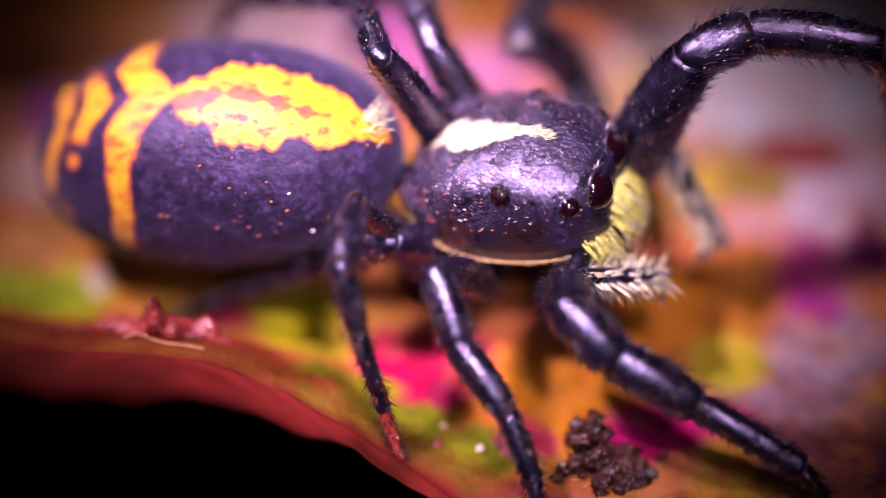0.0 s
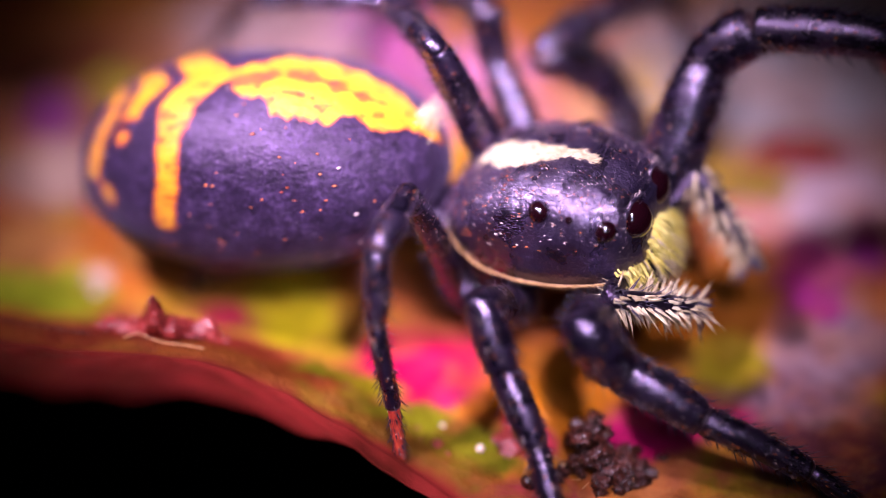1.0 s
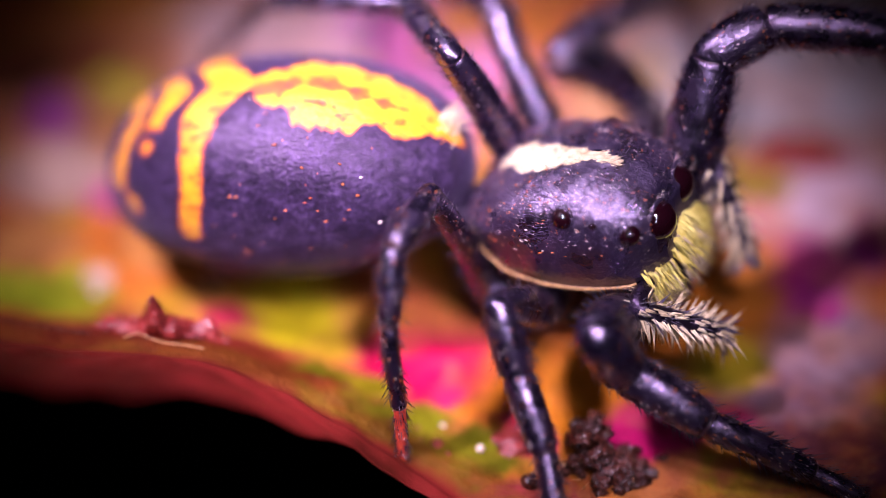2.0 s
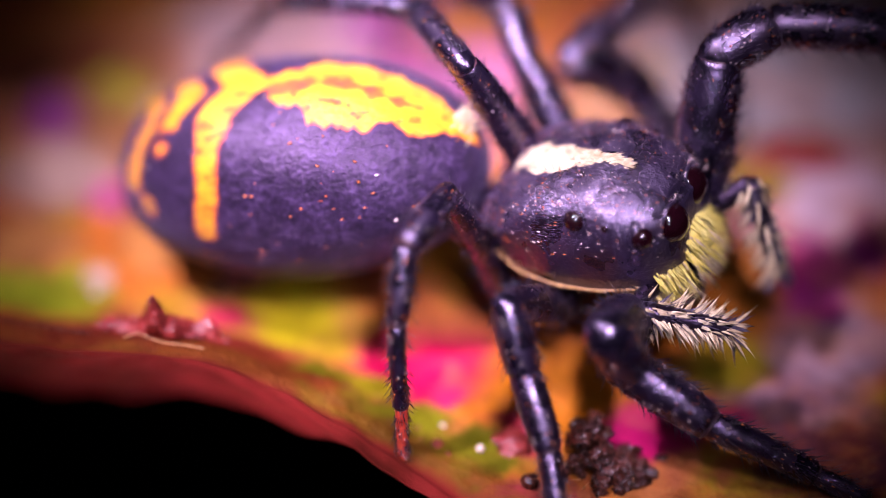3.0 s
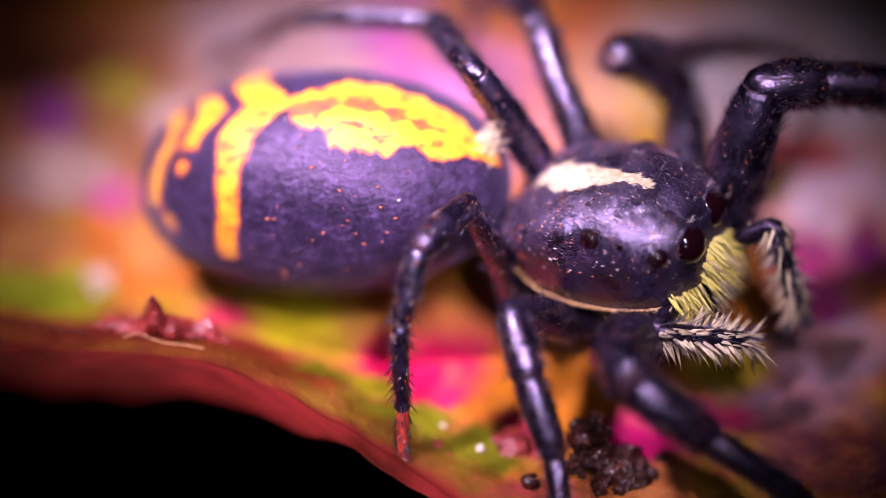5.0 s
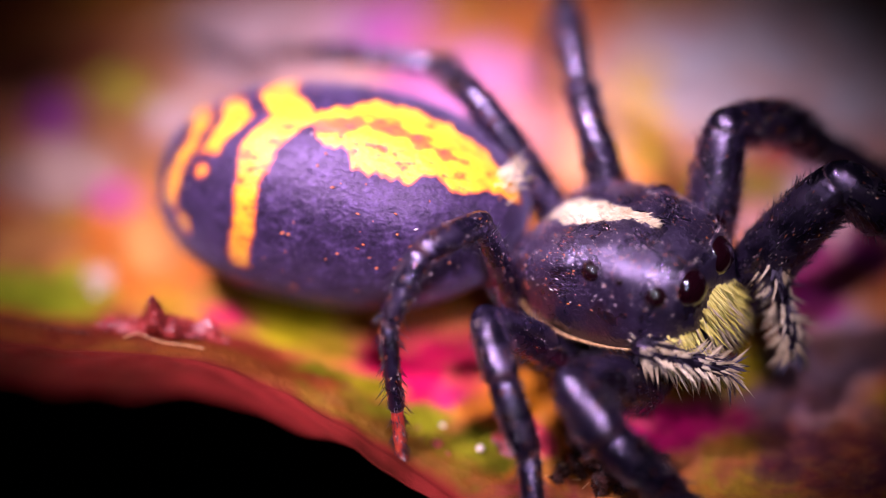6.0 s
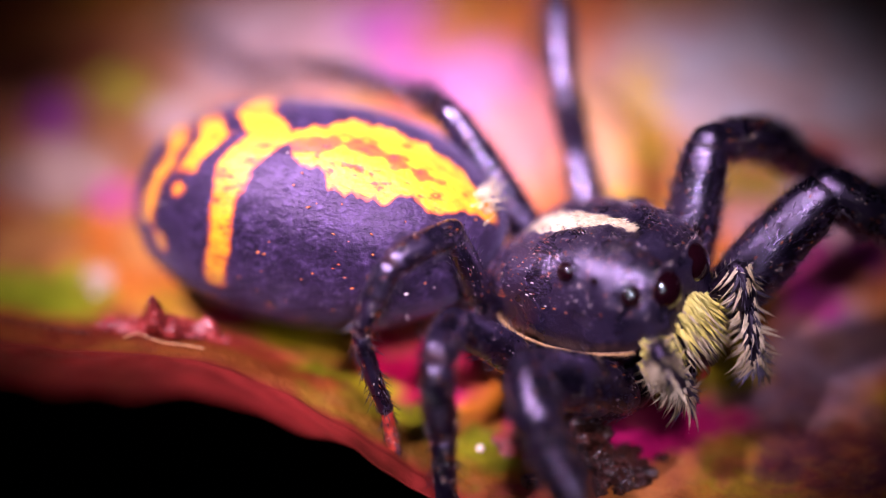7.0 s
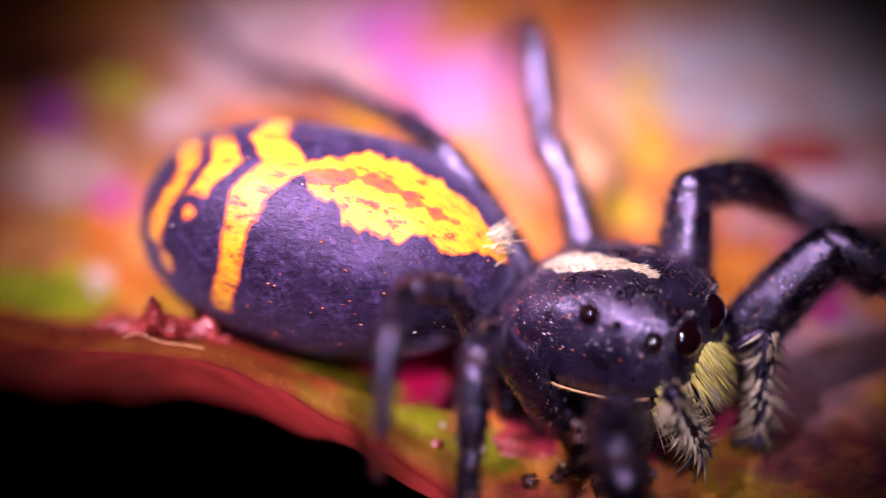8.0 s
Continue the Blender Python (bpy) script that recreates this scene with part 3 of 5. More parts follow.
def build_carapace():
    s = Shape()
    rows = []
    n = 90
    for i in range(n + 1):
        x = -0.01 - 1.99 * math.cos(math.pi * i / n)
        row = []
        for j in range(61):
            p = carapace_point(x, 180 * j / 60)
            k = 0.025 * noise.noise(p * 2.2) + 0.008 * noise.noise(p * 9)
            dimple = 0.07 * math.exp(-((x + 0.35) / 0.28) ** 2 - (p.y / 0.3) ** 2)
            row.append(tuple(p + (p - Vector((0, 0, 0.5))).normalized() * (k - dimple)))
        b = soft(x, CAR_B)
        for y in (0.6, 0.0, -0.6):
            row.append((x, y * soft(x, CAR_W), b - 0.12))
        rows.append(row)
    s.grid(rows, 0)
    k = len(rows[0])
    for r, rev in ((0, False), (n, True)):
        f = tuple(range(r * k, r * k + k))
        s.f.append(f if rev else f[::-1])
        s.m.append(0)
    ob = part("carapace", s, [shell], spider, "black domed carapace with a violet sheen")
    # loose scales and short down
    rnd = random.Random(11)
    s = Shape()
    for i in range(430):
        x, a = rnd.uniform(-1.9, 1.85), rnd.uniform(12, 168)
        p, nn = carapace_point(x, a), carapace_normal(x, a)
        if abs(p.y) < 0.3 and -1.8 < x < 0.7 and p.z > 1:
            continue
        orange = rnd.random() < (0.75 if x < 0.4 else 0.35)
        s.flake(p, nn, (rnd.uniform(-1, -0.2), rnd.uniform(-0.6, 0.6), rnd.uniform(-0.2, 0.4)), rnd.uniform(0.03, 0.1), rnd.uniform(0.012, 0.034), 0 if orange else 1)
    for i in range(700):
        x, a = rnd.uniform(-1.8, 1.85), rnd.gauss(90, 34)
        if 16 < a < 164:
            s.flake(carapace_point(x, a), carapace_normal(x, a), (rnd.uniform(-1, -0.2), rnd.uniform(-0.6, 0.6), 0.1), rnd.uniform(0.02, 0.05), rnd.uniform(0.008, 0.016), 1 if rnd.random() < 0.6 else 0)
    tagged(part("speckling", s, [orange_scale, pale_scale], ob, "scattered orange and pale scales"), kind="stuff")
    s = Shape()
    for i in range(3600):
        x, a = rnd.uniform(-1.95, 1.95), rnd.uniform(24, 156)
        p, nn = carapace_point(x, a), carapace_normal(x, a)
        s.hair(p, nn * rnd.uniform(0.12, 0.5) + Vector((rnd.uniform(-1, -0.3), rnd.uniform(-0.4, 0.4), rnd.uniform(-0.1, 0.2))), rnd.uniform(0.06, 0.15), 0.0055, 0)
    for i in range(90):
        x, a = rnd.choice((rnd.uniform(-1.8, 0.2), rnd.uniform(1.0, 1.9))), rnd.uniform(20, 160)
        p, nn = carapace_point(x, a), carapace_normal(x, a)
        s.hair(p, nn + Vector((rnd.uniform(-0.5, 0.8), rnd.uniform(-0.4, 0.4), 0.3)), rnd.uniform(0.15, 0.34), 0.008, 1, 0.0, 3)
    tagged(part("down", s, [violet_hair, black_hair], ob, "short dark violet down and bristles"), kind="stuff")
    # pale stripe of lying hairs
    s = Shape()
    for i in range(3400):
        t = rnd.random()
        x = -1.98 + 2.9 * t
        half = (0.07 + 0.26 * math.sin(math.pi * min(1, t * 1.1 + 0.12))) * (1 - max(0.0, (t - 0.72) / 0.33) ** 2) + 0.04 * noise.noise(Vector((x * 4, 0, 0))) + rnd.choice((0, 0, 0.05, -0.05))
        y = rnd.uniform(-1, 1) * half + 0.05 * math.sin(x * 3)
        if t > 0.75 and noise.noise(Vector((x * 7, y * 12, 2))) > 0.25:
            continue
        lo, hi = 60.0, 120.0
        for _ in range(12):
            mid = (lo + hi) / 2
            if carapace_point(x, mid).y < y:
                lo = mid
            else:
                hi = mid
        p = carapace_point(x, mid)
        nn = carapace_normal(x, mid)
        s.hair(p - nn * 0.01, Vector((1, rnd.uniform(-0.35, 0.35), 0)) + nn * rnd.uniform(0.1, 0.4), rnd.uniform(0.12, 0.24), 0.015, 0)
    part("pale_stripe", s, [cream_hair], ob, "cream stripe of lying hairs")
    # thin tan rim
    s = Shape()
    for sgn in (1, -1):
        rows = []
        for x in np.linspace(-1.75, 1.5, 60):
            p = carapace_point(float(x), 0)
            c = Vector((p.x, p.y * sgn - 0.02 * sgn, p.z - 0.03 + 0.008 * math.sin(x * 40)))
            rows.append([tuple(c + Vector((0, sgn * -0.018 * math.cos(k), 0.03 * math.sin(k)))) for k in (0, 1.05, 2.1, 3.14, 4.19, 5.24)])
        s.grid(rows)
        for i in range(160):
            x = rnd.uniform(-1.6, 1.5)
            p = carapace_point(x, 0)
            s.hair((p.x, p.y * sgn, p.z - 0.02), (rnd.uniform(0.2, 1), -0.5 * sgn, rnd.uniform(-0.5, 0.2)), rnd.uniform(0.08, 0.14), 0.008)
    part("rim_band", s, [rim_tan], ob, "thin tan line along the rim")
    return ob


carapace = build_carapace()


def eye(c, r, aim, name="eye"):
    s = Shape()
    s.ball((0, 0, 0), r, 0, 28, 18)
    ob = part(name, s, [eye_glass], spider, "glossy black eye")
    ob.matrix_basis = Matrix.Translation(Vector(c) * MM)
    # socket ring
    s = Shape()
    d = Vector(aim).normalized()
    a = d.orthogonal().normalized()
    b = d.cross(a)
    rows = []
    for i in range(25):
        k = 2 * math.pi * i / 24
        u = a * math.cos(k) + b * math.sin(k)
        rows.append([tuple(u * r * (0.97 + 0.09 * math.cos(q)) + d * r * (0.12 + 0.16 * math.sin(q))) for q in (0, 1.05, 2.1, 3.14, 4.19, 5.24)])
    s.grid(rows)
    rnd = random.Random(int(r * 1000))
    for i in range(int(60 * r / 0.3) + 8):
        k = rnd.uniform(0, 6.283)
        u = a * math.cos(k) + b * math.sin(k)
        s.hair(u * r * 1.02 + d * r * 0.1, u * rnd.uniform(0.2, 0.8) + d * rnd.uniform(0.2, 0.9) + Vector((0, 0, 0.3)), rnd.uniform(0.1, 0.22), 0.007, 2 if r > 0.3 and u.z > 0.1 and i % 2 else 1)
    part("socket", s, [shell, violet_hair, pale_scale], ob)


for y in (-1, 1):
    eye((1.72, 0.47 * y, 1.07), 0.40, (1, 0.12 * y, -0.05))
    eye((1.47, 1.05 * y, 1.22), 0.225, (0.75, 0.65 * y, 0.1))
    eye((0.92, 1.27 * y, 1.53), 0.07, (0.2, 0.9 * y, 0.4))
    eye((0.35, (1.245 if y < 0 else 1.16) * y, 1.6 if y < 0 else 1.55), 0.2, (-0.1, 0.9 * y, 0.45))


def build_face():
    rnd = random.Random(21)
    s = Shape()
    for i in range(300):
        y = rnd.uniform(-1.12, 1.12)
        drop = rnd.random()
        x = 2.02 - 0.42 * abs(y) ** 1.7 + 0.16 * math.sin(drop * 3.1)
        z = 0.76 - 0.14 * abs(y) - 0.85 * drop
        lean = Vector((0.75 + rnd.uniform(-0.15, 0.2), y * 0.3 + rnd.uniform(-0.2, 0.2), -1 + rnd.uniform(-0.15, 0.35)))
        pale = rnd.random() < 0.9 * drop ** 1.5
        for k in range(6):
            off = Vector((rnd.uniform(-0.03, 0.03), rnd.uniform(-0.045, 0.045), rnd.uniform(-0.03, 0.03)))
            s.hair(Vector((x - 0.1, y, z)) + off, lean - off * 2.5, rnd.uniform(0.34, 0.55) + 0.2 * drop, 0.02, 1 if pale else 0, -0.1 + 0.25 * drop, 3)
    for i in range(150):
        y = rnd.uniform(-1.0, 1.0)
        s.hair((1.95 - 0.42 * abs(y) ** 1.7, y, 0.1 - rnd.random() * 0.4), (0.8, y * 0.3, -1 + rnd.uniform(-0.2, 0.4)), rnd.uniform(0.3, 0.6), 0.012, 2, 0.1, 3)
    part("face_beard", s, [yellow_hair, cream_hair, grey_hair], spider, "pale yellow hair fringe below the eyes")
    for sgn in (-1, 1):
        s = Shape()
        s.lathe([(0, 0.02), (0.03, 0.3), (0.3, 0.4), (0.8, 0.4), (1.2, 0.3), (1.4, 0.16), (1.44, 0.02)], 18, 0, 0.85, 0.05)
        ob = part("chelicera", s, [under], spider, "glossy black jaw")
        ob.matrix_basis = pose(1.45 * MM, 0.36 * sgn * MM, 0.35 * MM, 0, 72, 6 * sgn)
        f = Shape()
        f.lathe([(0, 0.08), (0.2, 0.07), (0.4, 0.04), (0.55, 0.008)], 10, 0, 1, 0.1)
        fang = part("fang", f, [red_foot], ob, "dark red curved fang")
        fang.matrix_basis = pose(1.36 * MM, 0, -0.05 * MM, 0, 50, 0)
    s = Shape()
    s.ball((-0.1, 0, -0.3), (1.7, 0.95, 0.62), 0, 30, 16, 0.1, 3)
    part("sternum", s, [under], spider, "black underside")


build_face()

# abdomen, its own space starting at the waist
WAIST = (-1.9, 0.0, 0.5)
ABD_C, ABD_R = Vector((-3.52, 0, 0.8)), Vector((3.46, 2.15, 2.0))


def abdomen_point(u, phi):
    """u from -1 (tail) to 1 (waist), phi degrees from the top, negative on the right side."""
    r = max(0.0, 1 - abs(u) ** 2.25) ** (1 / 2.25)
    r *= 1 - 0.10 * max(0.0, u) ** 2
    c, s = math.cos(radians(phi)), math.sin(radians(phi))
    return Vector((ABD_C.x + ABD_R.x * u, ABD_R.y * r * s, ABD_C.z + ABD_R.z * r * c * (0.93 if c < 0 else 1) + 0.0))


def pattern(u, phi):
    """Millimetres inside (positive) or outside the yellow marks."""
    u = (ABD_C.x + ABD_R.x * u + 3.25) / 3.45
    side = phi - 3
    a = abs(side)
    wob = 0.25 * noise.noise(Vector((u * 9, phi * 0.06, 1.0)))
    arc = 2.0 * math.pi / 180
    half = curve(u, [(-0.21, 3), (-0.12, 11), (0.04, 18), (0.09, 28), (0.34, 30), (0.51, 26), (0.68, 26), (0.8, 21), (0.88, 12), (0.95, 3)]) * (0.85 if side > 0 else 1.0)
    best = min((half * 0.92 + 6 * noise.noise(Vector((u * 7, 3 if side > 0 else 8, 0))) + 5 * noise.noise(Vector((u * 19, 5 if side > 0 else 11, 0))) - a) * arc, (u + 0.21) * 3.4, (0.9 - u) * 3.4)
    seam = abs(side + 1 - 3 * math.sin(u * 9)) * arc
    if u < 0.66:
        best = min(best, max(0.012, seam - 0.085 + 0.14 * noise.noise(Vector((u * 14, 0, 4))) + 0.07 * max(0.0, u + 0.1)))
    u0 = curve(a, [(0, -0.29), (20, -0.435), (38, -0.447), (55, -0.457), (82, -0.487)])
    w = curve(a, [(0, 0.135), (12, 0.125), (22, 0.105), (38, 0.075), (60, 0.066), (82, 0.076), (92, 0.076)])
    w *= max(0.0, 1 - (max(0.0, a - 80) / 10) ** 2) ** 0.5
    best = max(best, min((w - abs(u - u0)) * 3.4, (89 - a) * arc) + wob * 0.3)
    u1 = curve(a, [(0, -0.60), (18, -0.70), (30, -0.74)])
    best = max(best, min((curve(a, [(0, 0.095), (20, 0.068)]) - abs(u - u1)) * 3.4, (24 - a) * arc) + wob * 0.25)
    best = max(best, 0.15 - math.hypot((u + 0.745) * 3.4, (a - 34) * arc * 0.75))
    u2 = curve(a, [(0, -0.83), (40, -0.925), (67, -0.95)])
    best = max(best, min((0.062 - abs(u - u2)) * 3.4, (66 - a) * arc) + wob * 0.2)
    best = max(best, 0.19 - math.hypot((u + 0.85) * 3.4, (a - 74) * arc * 0.6))
    return best


def build_abdomen():
    s = Shape()
    rows, vals = [], []
    nu, na = 230, 240
    for i in range(nu + 1):
        u = -math.cos(math.pi * (i + 0.02) / (nu + 0.04))
        row = []
        for j in range(na):
            phi = -180 + 360 * j / na
            p = abdomen_point(u, phi)
            d = 0.05 * noise.noise(p * 0.9) + 0.006 * noise.noise(p * 3.5)
            row.append(tuple(p + (p - ABD_C).normalized() * d))
            vals.append(pattern(u, phi))
        rows.append(row)
    s.grid(rows)
    ob = part("abdomen", s, [abdomen_skin], spider, "plump dark violet abdomen with yellow bands and drips")
    at = ob.data.attributes.new("pattern", "FLOAT", "POINT")
    at.data.foreach_set("value", vals)
    ob.matrix_basis = Matrix.Translation(Vector(WAIST) * MM)
    rnd = random.Random(31)
    s = Shape()
    for i in range(16000):
        u, phi = math.sin(rnd.uniform(-1.5, 1.5)), rnd.uniform(-150, 120)
        k = pattern(u, phi)
        p = abdomen_point(u, phi)
        n = (p - ABD_C)
        n = Vector((n.x / ABD_R.x ** 2, n.y / ABD_R.y ** 2, n.z / ABD_R.z ** 2)).normalized()
        s.hair(p, n * rnd.uniform(0.25, 0.6) + Vector((-1, rnd.uniform(-0.3, 0.3), rnd.uniform(-0.2, 0.1))), rnd.uniform(0.07, 0.13), 0.0042, 1 if k > 0.1 else 0)
    tagged(part("down", s, [violet_hair, GOLD_HAIR], ob, "short dense violet and golden down"), kind="stuff")
    s = Shape()
    for i in range(75):
        u, phi = rnd.choice((rnd.uniform(-0.85, 0.9), rnd.gauss(0.1, 0.3))), rnd.choice((rnd.uniform(-130, 60), rnd.gauss(-62, 25)))
        if pattern(u, phi) > -0.05:
            continue
        p = abdomen_point(u, phi)
        n = (p - ABD_C)
        n = Vector((n.x / ABD_R.x ** 2, n.y / ABD_R.y ** 2, n.z / ABD_R.z ** 2)).normalized()
        s.flake(p + n * 0.03, n, (-1, rnd.uniform(-0.5, 0.5), 0), rnd.uniform(0.03, 0.12), rnd.uniform(0.02, 0.05), 0 if rnd.random() < 0.9 else 1)
    tagged(part("speckling", s, [orange_scale, pale_scale], ob, "sparse orange scales"), kind="stuff")
    s = Shape()
    for i in range(46):
        u, phi = rnd.uniform(0.86, 0.94), rnd.gauss(8, 10)
        p = abdomen_point(u, phi)
        s.hair(p, (rnd.uniform(0.4, 1.0), rnd.uniform(-0.5, 0.5), rnd.uniform(0.3, 1.0)), rnd.uniform(0.3, 0.68), 0.014, 0, 0.05, 3)
    part("tuft", s, [cream_hair], ob, "cream hair tuft at the waist")
    s = Shape()
    for y in (-0.22, 0.22):
        s.ball((-6.88, y, 0.2), (0.35, 0.16, 0.16), 0, 14, 10)
    part("spinneret", s, [under], ob, "dark spinnerets")
    return ob


GOLD_HAIR = mottled("golden_hair", (0.293, 0.111, 0.00325), (0.507, 0.273, 0.00975), 1.2, 0.5, 0.4, 0)
abdomen = build_abdomen()
s = Shape()
s.ball((-1.95, 0, 0.45), (0.4, 0.35, 0.3), 0, 16, 10)
part("waist", s, [under], spider, "narrow black waist")


# legs: five segments along +x of their own space
def segment(kind, length, r, seed, arch=0.03, hairs=1.0):
    """kind: femur, patella, tibia, metatarsus or tarsus."""
    s = Shape()
    L = length
    prof = {
        "femur": [(0, 0.45), (0.05, 0.7), (0.2, 1.0), (0.5, 1.1), (0.8, 1.0), (0.93, 0.9), (1.0, 0.8), (1.03, 0.45)],
        "patella": [(-0.8 * r / L, 0.06), (-0.72 * r / L, 0.42), (-0.45 * r / L, 0.72), (0.0, 0.9), (0.3, 0.98), (0.7, 1.0), (0.93, 0.96), (0.98, 0.88), (1.0, 0.8)],
        "tibia": [(-0.02, 0.85), (0.02, 0.95), (0.1, 1.0), (0.4, 1.04), (0.8, 0.95), (0.94, 0.86), (0.98, 0.76), (1.01, 0.5)],
        "metatarsus": [(-0.02, 0.75), (0.04, 0.95), (0.12, 1.0), (0.6, 0.9), (0.92, 0.85), (0.97, 0.9), (1.0, 0.7)],
        "tarsus": [(-0.02, 0.8), (0.05, 0.92), (0.4, 0.95), (0.75, 0.85), (0.93, 0.75), (1.0, 0.3)],
    }[kind]
    fine = []
    for (x0, r0), (x1, r1) in zip(prof, prof[1:]):
        for k in range(3):
            t = k / 3
            fine.append((x0 + (x1 - x0) * t, r0 + (r1 - r0) * t))
    fine.append(prof[-1])
    s.lathe([(x * L, q * r) for x, q in fine], 20, 0, 0.92, arch * L)
    s.lathe([(L * 0.975, r * 0.62), (L * 1.0, r * 0.8), (L * 1.025, r * 0.6)], 16, 1, 0.92)
    rnd = random.Random(seed)
    for i in range(int(110 * L * hairs)):
        x, a = rnd.uniform(0.03, 0.97) * L, rnd.uniform(0, 6.283)
        q = curve(x / L, prof) * r
        n = Vector((0, 0.92 * math.cos(a), math.sin(a)))
        p = n * q + Vector((x, 0, arch * L * math.sin(math.pi * x / L)))
        roll = rnd.random()
        if roll < 0.40:
            s.hair(p, n * rnd.uniform(0.5, 1.2) + Vector((1, 0, 0)), rnd.uniform(0.14, 0.34), 0.01, 2)
        elif roll < 0.8:
            s.hair(p, n * 0.3 + Vector((1, 0, 0)), rnd.uniform(0.07, 0.16), 0.008, 3)
        elif roll < 0.9:
            s.flake(p, n, (1, 0.2, 0), rnd.uniform(0.04, 0.1), rnd.uniform(0.015, 0.032), 4)
        else:
            s.flake(p, n, (1, -0.2, 0), rnd.uniform(0.04, 0.08), rnd.uniform(0.015, 0.03), 5)
    if kind in ("tibia", "metatarsus"):
        for i in range(5):
            x, a = L * (0.2 + 0.16 * i), rnd.uniform(3.3, 6.1)
            n = Vector((0, math.cos(a), math.sin(a)))
            s.hair(Vector((x, 0, 0)) + n * r * 0.8, n + Vector((0.9, 0, 0)), 0.34, 0.011, 2, 0, 3)
    if kind == "tarsus":
        for y in (-1, 1):
            s.hair((L * 0.97, 0.05 * y, 0), (1, 0.25 * y, -0.4), 0.22, 0.03, 2, 0.3, 3)
        for i in range(50):
            s.hair((L * rnd.uniform(0.9, 1.0), 0, -r * 0.5), (rnd.uniform(-0.2, 1), rnd.uniform(-0.6, 0.6), -1), rnd.uniform(0.06, 0.12), 0.01, 2)
    return s


HIP = {"R1": (1.1, -1, -1.1), "R2": (-0.5, -1.1, -1.15), "R3": (-1.7, -1.1, -1.1), "R4": (-1, -0.5, -1), "L1": (1.4, 0.85, -0.75), "L2": (0.9, 1, -0.5), "L3": (-0.6, 1, -0.8), "L4": (-1.25, 0.75, -0.7)}
LEG_LENGTH = {"R1": (2.55, 1.14, 1.72, 2.17, 1.07), "R2": (3.02, 1.23, 1.47, 1.33, 0.83), "R3": (3.51, 1.42, 1.42, 1.67, 1.34), "R4": (2.29, 1.06, 1.5, 1.6, 0.9), "L1": (3.57, 1.13, 2.4, 2.61, 2.01), "L2": (3.19, 2.62, 1.58, 2.63, 2.77), "L3": (3.23, 1.14, 1.93, 2.39, 2.27), "L4": (4.28, 2.12, 2.95, 2.3, 2.66)}
LEG_RADIUS = {"R1": (0.5, 0.48, 0.42, 0.3, 0.2), "R2": (0.34, 0.36, 0.32, 0.24, 0.17), "R3": (0.24, 0.28, 0.24, 0.18, 0.13), "R4": (0.38, 0.32, 0.27, 0.2, 0.15), "L1": (0.56, 0.5, 0.42, 0.36, 0.22), "L2": (0.5, 0.44, 0.32, 0.26, 0.19), "L3": (0.38, 0.34, 0.29, 0.21, 0.14), "L4": (0.34, 0.3, 0.2, 0.13, 0.1)}
PALP_LENGTH = {"R": (1.29, 2.08), "L": (1.44, 2.14)}
SEGMENTS = ("femur", "patella", "tibia", "metatarsus", "tarsus")
legs = {}


def build_leg(key):
    lengths, radii = LEG_LENGTH[key], LEG_RADIUS[key]
    red = key == "R3"
    made = []
    for i, (kind, L, r) in enumerate(zip(SEGMENTS, lengths, radii)):
        sh = segment(kind, L, r, hash_of(key) + i, 0.11 if key == "L2" and kind == "patella" else 0.03, 2.6 if key in ("L1", "L2", "R1") else 1.3)
        skin = red_foot if red and kind == "tarsus" else cuticle
        mats = [skin, membrane, black_hair, violet_hair, orange_scale, pale_scale]
        if i == 0:
            ob = part("leg", sh, mats, spider, "glossy violet-black bristled leg" + (" with a red foot" if red else ""))
        else:
            ob = part(kind, sh, mats, made[0], "red-brown foot" if red and kind == "tarsus" else "")
        made.append(ob)
    h = HIP[key]
    s = Shape()
    s.ball((h[0] * 0.93, h[1] * 0.78, h[2] + 0.12), (0.33, 0.45, 0.4), 0, 18, 12, 0.08, h[0])
    part("coxa", s, [under], spider, "glossy black leg base")
    legs[key] = made


def hash_of(key):
    return (ord(key[0]) * 31 + ord(key[1]) * 7) % 997


for key in HIP:
    build_leg(key)


# furry palps: a slim dark stalk and a hairy end
palps = {}


